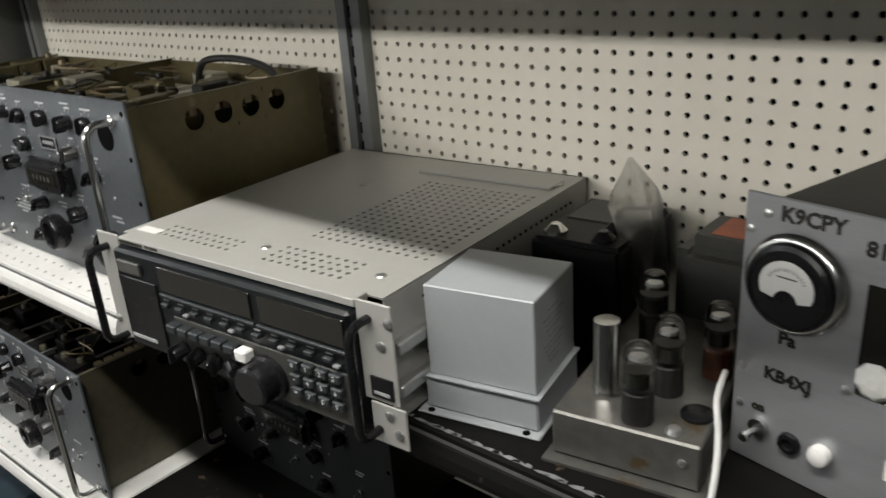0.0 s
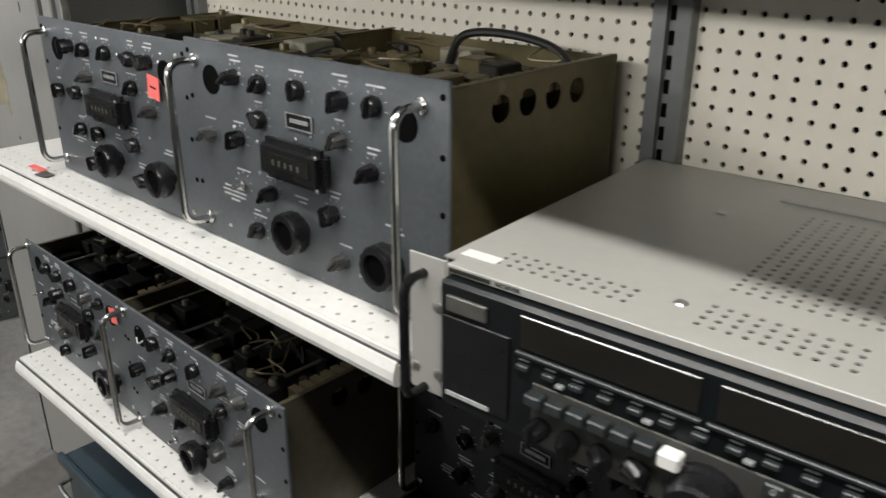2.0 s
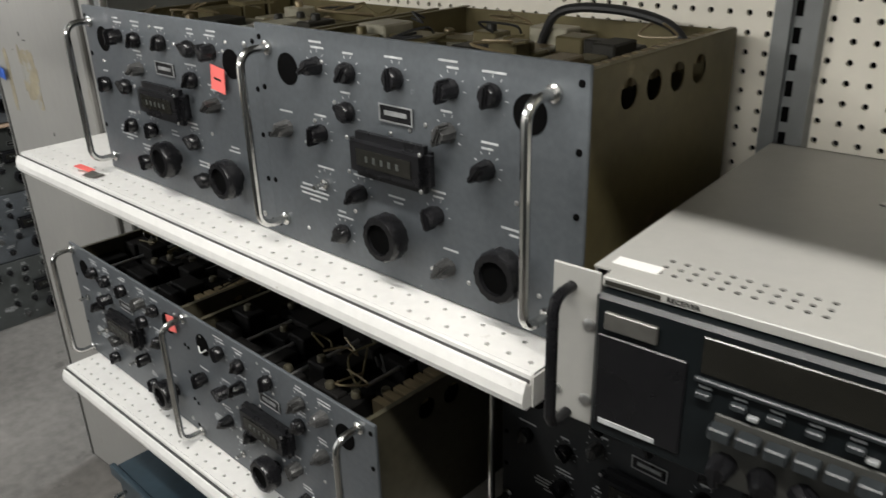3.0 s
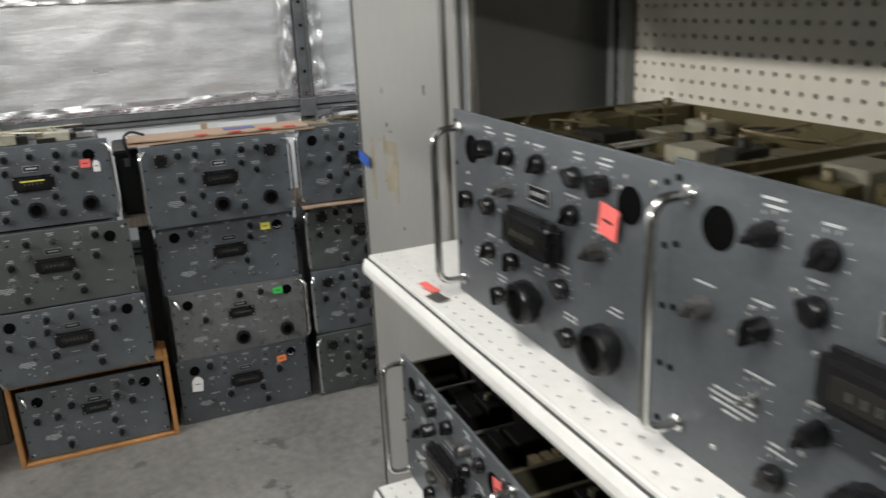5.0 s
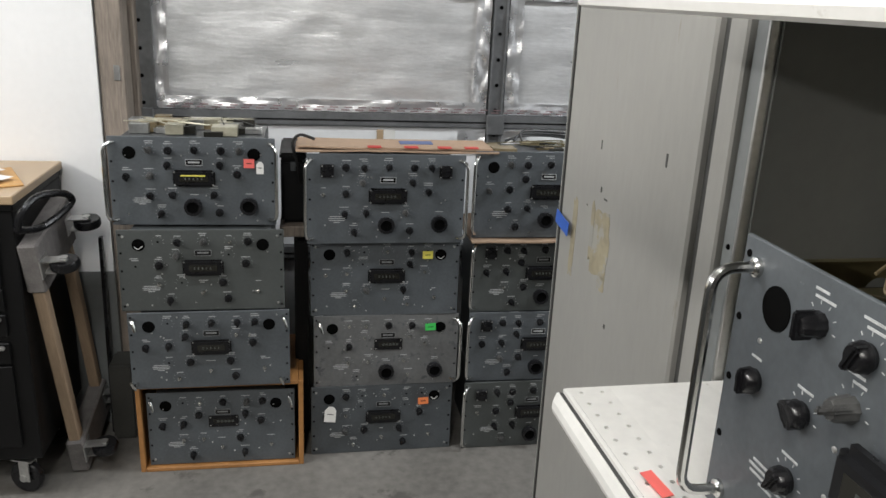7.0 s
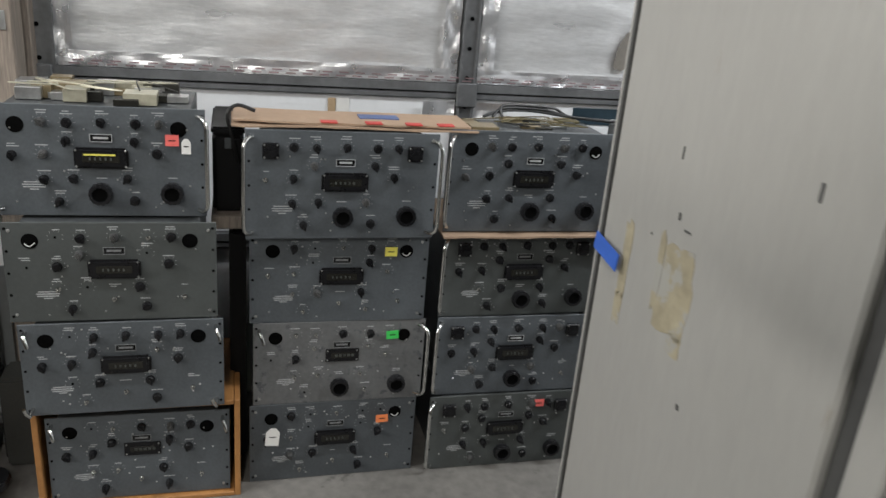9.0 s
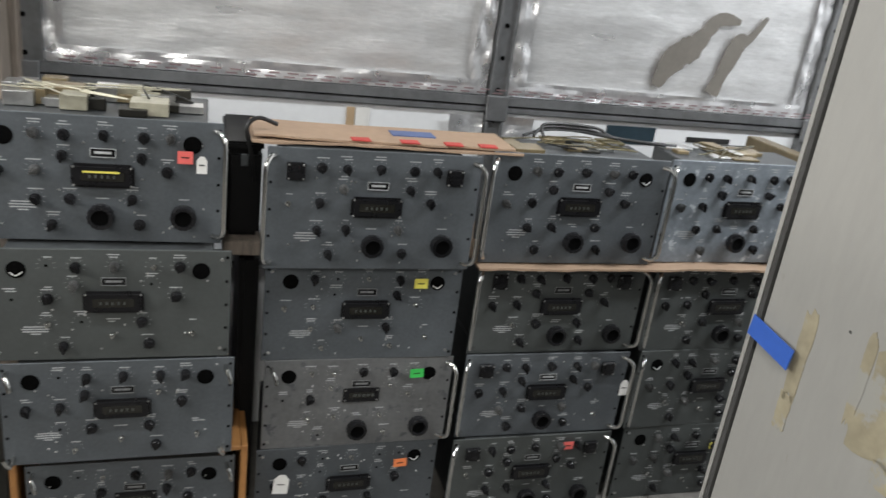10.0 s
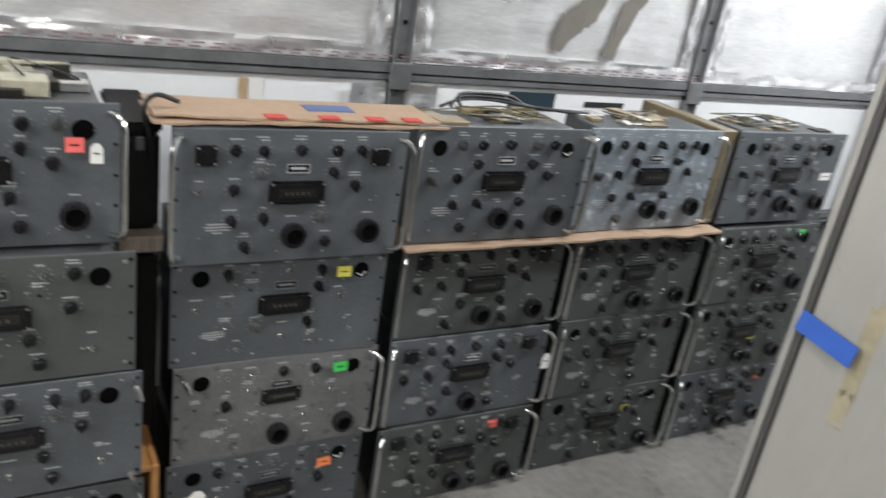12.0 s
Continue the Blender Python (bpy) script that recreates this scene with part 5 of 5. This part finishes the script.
def tube(x, y, r, h, base="tube_base", shoulder=True):
    t = new("vacuum_tube")
    t.parent = amp
    t.matrix_basis = pose(x, y, 0.050)
    part("tube_base", lathe([(r * 1.02, 0), (r * 1.05, 0.003), (r * 1.0, 0.012), (r * 1.0, 0.030), (r * 0.9, 0.032)], 20), base, t, smooth=True)
    prof = [(r * 0.93, 0.030), (r * 1.0, 0.036), (r * 1.0, h - 0.016), (r * 0.92, h - 0.008), (r * 0.66, h - 0.002), (r * 0.2, h)]
    part("glass_envelope", lathe(prof, 20), "glass", t, smooth=True)
    part("getter", lathe([(r * 0.5, h - 0.016), (r * 0.42, h - 0.013)], 16), "steel", t, smooth=True)
    part("mica_disc", lathe([(r * 0.8, h - 0.0265), (r * 0.8, h - 0.0258)], 16), "dark", t)
    part("electrode", lathe([(r * 0.5, 0.034), (r * 0.5, h - 0.03)], 12), "dark", t)


tube(0.093, 0.020, 0.0143, 0.078)
tube(0.103, 0.076, 0.0143, 0.078)
tube(0.060, 0.168, 0.0148, 0.080)
tube(0.137, 0.125, 0.0143, 0.078, "brown_base")
part("metal_can", lathe([(0.013, 0), (0.014, 0.002), (0.0125, 0.006), (0.0125, 0.073), (0.012, 0.076), (0.007, 0.0755)], 24), "chrome", amp, "bright cylindrical metal can", smooth=True, m=pose(0.052, 0.052, 0.050))
part("tube_socket", lathe([(0.015, 0), (0.015, 0.003), (0.011, 0.005), (0.004, 0.005)], 20), "black", amp, smooth=True, m=pose(0.139, 0.047, 0.050))
part("screw", KM["screw"], "", amp, m=pose(0.14, 0.0, 0.03, 90, 0, 0))
part("solder_blob", lathe([(0.008, 0), (0.006, 0.004), (0.002, 0.006)], 10), "steel", amp, m=pose(0.128, 0.014, 0.050), smooth=True)
tagged(part("cord", sweep(spline([(3.625, 0.18, 1.19), (3.638, 0.13, 1.193), (3.652, 0.10, 1.183), (3.664, 0.07, 1.173), (3.669, 0.05, 1.154), (3.671, 0.028, 1.12), (3.673, 0.022, 1.02)], 8), 0.0028, 8), "cable_white", None), "thin white cord hanging over the shelf edge", "cord")

# dark transformer cans behind
dt = thing("black_transformer", pose(3.352, 0.262, 1.1145, 0, 0, 5), "black transformer with round terminals behind the gray box", "transformer")
part("case", bbox(0.0, 0.115, 0.0, 0.16, 0.0, 0.130, 0.006, seg=2), "tool_black", dt)
part("top_plate", bbox(0.012, 0.105, 0.075, 0.15, 0.130, 0.1315, 0.0005), "rust_gray", dt, "dull gray top plate")
for x, y in ((0.024, 0.022), (0.085, 0.022), (0.085, 0.055)):
    part("terminal", lathe([(0.014, 0), (0.014, 0.004), (0.010, 0.008), (0.006, 0.012)], 16), "chrome" if x < 0.05 else "black", dt, smooth=True, m=pose(x, y, 0.130))
gt = thing("gray_transformer", pose(3.505, 0.312, 1.1145), "gray wrinkle-finished transformer with a faded red label on top", "transformer")
part("case", bbox(0.0, 0.13, 0.0, 0.11, 0.0, 0.142, 0.020, seg=3), "rust_gray", gt, smooth=True)
part("label", bbox(0.035, 0.105, 0.028, 0.085, 0.1421, 0.143), "red_label", gt, "faded red label")
part("terminal", bbox(0.06, 0.09, 0.082, 0.100, 0.140, 0.165, 0.002), "black", gt)

# crumpled clear bag
bm = bmesh.new()
ring_n = 14
rings = []
for j in range(13):
    f = j / 12
    z = 0.0 + 0.225 * f
    rad = 0.010 + 0.027 * min(f, 0.78) ** 1.1 / 0.78
    if f > 0.78:
        rad *= 1 - 4.2 * (f - 0.78)
    ring = []
    for k2 in range(ring_n):
        a = 2 * math.pi * k2 / ring_n
        q = rad * (1 + 0.6 * noise.noise(Vector((math.cos(a) * 2, math.sin(a) * 2, f * 6))))
        ring.append(bm.verts.new((q * math.cos(a) * 1.0, q * math.sin(a) * 0.45, z)))
    rings.append(ring)
for a, b in zip(rings, rings[1:]):
    for k2 in range(ring_n):
        bm.faces.new((a[k2], a[(k2 + 1) % ring_n], b[(k2 + 1) % ring_n], b[k2]))
bag = part("plastic_bag", bm, "bag", None, m=pose(3.489, 0.315, 1.116, 0, -9, 0), smooth=False)
tagged(bag, "crumpled clear plastic bag standing among the transformers", "plastic bag")

# power supply with round meter
psu = thing("power_supply", pose(3.636, 0.172, 1.1145, 0, 0, -12) @ Matrix.Scale(0.955, 4), "brushed aluminium power supply with a round meter and punched lettering", "power supply")
PW, PH = 0.26, 0.266
part("front_panel", bbox(0, PW, 0.0, 0.004, 0, PH, 0.001), "psu", psu)
bm = bmesh.new()
v = [(0.012, 0.005, 0.003), (PW - 0.012, 0.005, 0.003), (PW - 0.012, 0.2, 0.003), (0.03, 0.2, 0.003), (0.012, 0.005, PH - 0.008), (PW - 0.012, 0.005, PH - 0.008), (PW - 0.012, 0.2, PH - 0.004), (0.03, 0.2, PH - 0.004)]
vs = [bm.verts.new(p) for p in v]
for f in ((3, 2, 1, 0), (4, 5, 6, 7), (0, 1, 5, 4), (1, 2, 6, 5), (2, 3, 7, 6), (3, 0, 4, 7)):
    bm.faces.new([vs[i] for i in f])
bmesh.ops.bevel(bm, geom=bm.edges[:], offset=0.006, segments=2, affect="EDGES")
part("case", bm, "rust_gray", psu, smooth=True)
mt = part("meter", lathe([(0.044, 0), (0.046, 0.004), (0.043, 0.008), (0.040, 0.009)], 40), "chrome", psu, smooth=True, m=pose(0.051, 0, 0.193, 90, 0, 0))
part("meter_ring", lathe([(0.0395, 0.009), (0.038, 0.013), (0.034, 0.015), (0.033, 0.014)], 40), "black", mt, smooth=True)
bm = bmesh.new()
cv = [bm.verts.new((0.0245 * math.cos(a), 0.002 + 0.0235 * math.sin(a), 0.0158)) for a in [math.radians(-24 + 228 * i / 24) for i in range(25)]]
cv += [bm.verts.new((0.011 * math.cos(a), -0.012 + 0.011 * math.sin(a), 0.0158)) for a in [math.radians(170 - 160 * i / 8) for i in range(9)]]
bm.faces.new(cv)
part("meter_face", bm, "meter_face", mt)
bm = bmesh.new()
for i in range(15):
    a = math.radians(30 + 120 * i / 14)
    box(bm, -0.0003, 0.0003, 0.0165, 0.0195, 0.0159, 0.0162, pose(0, 0, 0, 0, 0, math.degrees(a) - 90))
box(bm, -0.009, 0.009, 0.010, 0.0112, 0.0159, 0.0162)
tagged(part("scale_mark", bm, "dark", mt), kind="stuff")
for s, x, z, sz in (("K9CPY", 0.060, 0.252, 0.0185), ("813", 0.118, 0.240, 0.018), ("Pa", 0.048, 0.139, 0.017), ("KB4XJ", 0.052, 0.100, 0.0165), ("on", 0.027, 0.062, 0.012)):
    text_part(s, sz, "dark", psu, pose(x, -0.0005, z, 90, 0, 0), bold=0.0006)
part("toggle_switch", KM["toggle"], "", psu, "chrome toggle switch", m=pose(0.030, 0, 0.042, 90, 0, 0) @ Matrix.Scale(1.4, 4))
part("jack", lathe([(0.011, 0), (0.010, 0.004), (0.006, 0.005), (0.005, 0.002)], 18), "black", psu, "black socket", smooth=True, m=pose(0.060, 0, 0.038, 90, 0, 0))
part("lamp_jewel", lathe([(0.009, 0), (0.010, 0.006), (0.009, 0.010), (0.004, 0.012)], 18), "white_paint", psu, "white indicator jewel", smooth=True, m=pose(0.090, 0, 0.043, 90, 0, 0))
part("sight_window", bbox(0.110, 0.20, -0.001, 0.0, 0.113, 0.212, 0.001), "lcd", psu, "dark glass window showing crumpled parts")
part("window_scrap", lathe([(0.017, 0), (0.013, 0.003), (0.005, 0.005)], 9), "paper", psu, m=pose(0.125, -0.001, 0.130, 90, 0, 0))
for x, z in ((0.006, 0.233), (0.021, 0.250), (0.120, 0.262), (0.007, 0.098), (0.103, 0.113), (0.008, 0.059), (0.25, 0.25)):
    part("screw", KM["screw"], "", psu, m=pose(x, 0, z, 90, 0, 0))
for x, z in ((0.142, 0.075), (0.142, 0.045)):
    part("white_patch", bbox(x, x + 0.03, -0.001, 0.0, z, z + 0.018), "paper", psu)

# small pink tag on the upper shelf
tg = part("price_tag", bbox(-0.019, 0.019, -0.007, 0.007, 0, 0.001), "tag_pink", None, m=pose(1.880, -0.012, TOPZ + 0.0055, 0, 8, 14))
tagged(tg, "small pink price tag lying on the white shelf", "price tag")
sc = part("paper_scrap", wrinkled(-0.011, 0.011, -0.018, 0.018, 0, 0.010, 0.004, 3), "amp_steel", None, m=pose(1.918, -0.014, TOPZ + 0.005, 0, 90, 10))
tagged(sc, "crumpled dull wire and wrapper scrap on the white shelf", "scrap")

# trays on the bottom shelf
for i, (x0, x1, z) in enumerate(((1.80, 2.14, 0.47), (1.98, 2.48, 0.30))):
    tr2 = thing("steel_tray", pose(0, 0, 0), "blue-black steel tray with a chrome pull below the lower shelf", "tray")
    bm = bbox(x0, x1, -0.05, 0.36, 0.243, z, 0.004)
    part("body", bm, "navy", tr2)
    part("rim", bbox(x0 - 0.004, x1 + 0.004, -0.062, -0.05, z - 0.02, z + 0.006, 0.002), "navy", tr2)
    part("pull", sweep(spline([(x0 + 0.06, -0.062, z - 0.03), (x0 + 0.07, -0.09, z - 0.028), (x0 + 0.16, -0.09, z - 0.028), (x0 + 0.17, -0.062, z - 0.03)], 5), 0.005, 8), "chrome", tr2)

# ---- left of the stacks ----
tb = thing("tool_chest", pose(0, 0, 0), "black rolling tool chest with a maple top and chrome drawer pulls", "tool chest")
TX, TY = 0.185, -1.178
part("body", bbox(-0.28, TX, TY - 0.75, TY, 0.15, 0.952, 0.004), "tool_black", tb)
part("top", bbox(-0.285, TX + 0.004, TY - 0.755, TY + 0.003, 0.953, 0.972, 0.003), "tool_black", tb)
part("worktop", bbox(-0.288, TX + 0.010, TY - 0.765, TY + 0.008, 0.973, 1.0, 0.003), "maple", tb, "maple worktop")
for z in (0.925, 0.85, 0.78, 0.705, 0.625, 0.535):
    d = part("drawer", bbox(TX, TX + 0.012, TY - 0.71, TY - 0.05, z - 0.052, z + 0.016, 0.002), "tool_black", tb)
    part("pull", bbox(TX + 0.013, TX + 0.026, TY - 0.70, TY - 0.06, z - 0.002, z + 0.010, 0.003, seg=2), "steel", d, "chrome drawer pull")
part("drawer", bbox(TX, TX + 0.012, TY - 0.71, TY - 0.05, 0.20, 0.475, 0.002), "tool_black", tb)
part("maker_bar", bbox(TX + 0.001, TX + 0.003, TY - 0.19, TY - 0.07, 0.953, 0.966), "legend", tb, "plain white maker's mark")


def caster(parent, m, r=0.05, mat="black"):
    c = new("caster")
    c.parent = parent
    c.matrix_basis = m
    part("wheel", lathe([(r * 0.5, -0.012), (r * 0.92, -0.014), (r, -0.008), (r, 0.008), (r * 0.92, 0.014), (r * 0.5, 0.012)], 24), mat, c, smooth=True, m=pose(0, 0, 0, 90, 0, 0))
    bm = bmesh.new()
    box(bm, -0.012, 0.022, -0.021, -0.017, -0.01, r + 0.012)
    box(bm, -0.012, 0.022, 0.017, 0.021, -0.01, r + 0.012)
    box(bm, -0.03, 0.04, -0.03, 0.03, r + 0.012, r + 0.016)
    part("fork", bm, "steel", c)
    part("hub", lathe([(0.012, -0.024), (0.012, 0.024)], 12), "steel", c, smooth=True, m=pose(0, 0, 0, 90, 0, 0))


for x, y in ((0.125, -1.25), (0.125, -1.85), (-0.2, -1.25)):
    caster(tb, pose(x, y, 0.055, 0, 0, 70), 0.055)
for i, (x, y, w, h, rot) in enumerate(((0.03, -1.38, 0.2, 0.28, 20), (0.08, -1.33, 0.15, 0.2, -30), (-0.02, -1.42, 0.2, 0.25, 60), (0.06, -1.43, 0.14, 0.2, 5))):
    p = part("paper_sheet", wrinkled(-w / 2, w / 2, -h / 2, h / 2, 0, 0.006, 0.03, i + 3), "paper", None, m=pose(x, y, 1.012 + 0.007 * i, 0, 90, rot))
    tagged(p, "loose sheet of paper on the tool chest", "paper")
ma = part("envelope", bbox(-0.13, 0.13, -0.09, 0.09, 0, 0.006, 0.002), "tan", None, m=pose(0.0, -1.31, 1.0005, 0, 0, 25))
tagged(ma, "brown padded envelope under the papers", "envelope")
bm = bmesh.new()
bmesh.ops.create_icosphere(bm, subdivisions=3, radius=0.5)
for vv in bm.verts:
    vv.co = Vector((vv.co.x * 0.14, vv.co.y * 0.17, max(-0.3, vv.co.z) * 0.095))
pad2 = part("sanding_pad", bm, "tan", None, m=pose(-0.06, -1.40, 1.066), smooth=True)
tagged(pad2, "rounded tan leather pouch on the papers", "pouch")

# furniture dollies leaning on the wall
for i, dx in enumerate((0.0,)):
    dl = thing("furniture_dolly", pose(0.0, -1.118, 0.012, 2.5, 10, 0), "wooden furniture dolly with carpeted ends and black casters, stood on end", "furniture dolly", group="dollies")
    part("rail", bbox(-0.012, 0.030, -0.015, 0.02, 0.06, 0.80, 0.003), "dolly_wood", dl)
    part("rail", bbox(-0.30, -0.26, -0.015, 0.02, 0.06, 0.80, 0.003), "dolly_wood", dl)
    part("carpet_end", bbox(-0.31, 0.042, -0.024, 0.032, 0.0, 0.125, 0.006), "carpet", dl)
    part("carpet_end", bbox(-0.31, 0.042, -0.024, 0.032, 0.70, 0.86, 0.006), "carpet", dl)
    for cz in (0.075, 0.78):
        for cx in (0.01, -0.27):
            caster(dl, pose(cx, 0.034, cz, -90, 0, 0) @ pose(0, 0, 0.054, 180, 0, 0), 0.042)
tray2 = part("black_tray", sweep(spline([(0.20, -1.165, 0.90), (0.20, -1.15, 0.95), (0.15, -1.12, 0.985), (0.08, -1.07, 0.98), (0.04, -1.06, 0.94), (0.12, -1.12, 0.89), (0.20, -1.165, 0.90)], 8), 0.011, 10), "black", None)
tagged(tray2, "black plastic hoop handle above the leaning dolly", "handle")
pole = part("black_pole", bbox(-0.012, 0.012, -0.006, 0.006, 0, 0.74, 0.002), "black", None, m=pose(-0.22, -1.06, 0.003, 0, -3, 0))
tagged(pole, "black steel bar leaning on the wall", "bar")
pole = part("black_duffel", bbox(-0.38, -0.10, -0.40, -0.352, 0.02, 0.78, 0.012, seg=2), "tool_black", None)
tagged(pole, "dark plastic-wrapped panel standing between two stacks", "panel")
bx = thing("black_box", pose(0, 0, 0), "black box standing between the first two stacks", "box")
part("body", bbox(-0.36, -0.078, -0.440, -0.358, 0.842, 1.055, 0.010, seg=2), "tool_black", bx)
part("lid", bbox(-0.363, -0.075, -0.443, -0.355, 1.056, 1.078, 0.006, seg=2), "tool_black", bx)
part("latch", bbox(-0.0775, -0.070, -0.408, -0.390, 1.02, 1.05, 0.002), "case_gray", bx)
sh = part("shelf_board", bbox(-0.37, -0.05, -0.445, -0.352, 0.80, 0.838, 0.004), "old_wood", None)
tagged(sh, "dark wooden board under the black box", "board")
tv = part("gray_bin", bbox(-0.28, -0.16, -1.05, -0.965, 0.0, 0.3, 0.01, seg=2), "rust_gray", None)
tagged(tv, "gray metal box behind the dollies", "box")

fb = thing("floor_bracket", pose(-0.04, -1.49, 0.0, 0, 0, 15), "pale gray steel bracket lying on the floor by the tool chest", "bracket")
part("plate", bbox(-0.06, 0.06, -0.05, 0.05, 0.0, 0.012, 0.003), "box_gray", fb)
part("upstand", bbox(-0.06, -0.045, -0.05, 0.05, 0.013, 0.06, 0.003), "box_gray", fb)
part("bolt", lathe([(0.012, 0), (0.012, 0.008), (0.006, 0.010)], 8), "steel", fb, m=pose(0.02, 0.0, 0.012))

# light switch
sw = thing("switch_plate", pose(WALL_X, -1.414, 1.302, 0, 0, 90), "cream double light switch plate on the white wall", "light switch")
part("plate", bbox(-0.058, 0.058, -0.006, 0, -0.057, 0.057, 0.002), "cream", sw)
for x in (-0.023, 0.023):
    part("toggle", bbox(x - 0.005, x + 0.005, -0.016, -0.006, -0.010, 0.012, 0.002), "cream", sw)
    for z in (-0.03, 0.03):
        part("screw", KM["darkscrew"], "", sw, m=pose(x, -0.006, z, 90, 0, 0))
# fluorescent fixtures
for lx, ly, lz, lw, ld, lp, lt in LAMPS:
    fx = thing("ceiling_fixture", pose(lx, ly, 2.70), "white fluorescent ceiling fixture", "ceiling light")
    part("frame", bbox(-lw / 2 - 0.02, lw / 2 + 0.02, -ld / 2 - 0.03, ld / 2 + 0.03, 0.02, 0.048, 0.003), "white_paint", fx)
    part("diffuser", bbox(-lw / 2, lw / 2, -ld / 2, ld / 2, 0.0, 0.019, 0.002), "lamp", fx)
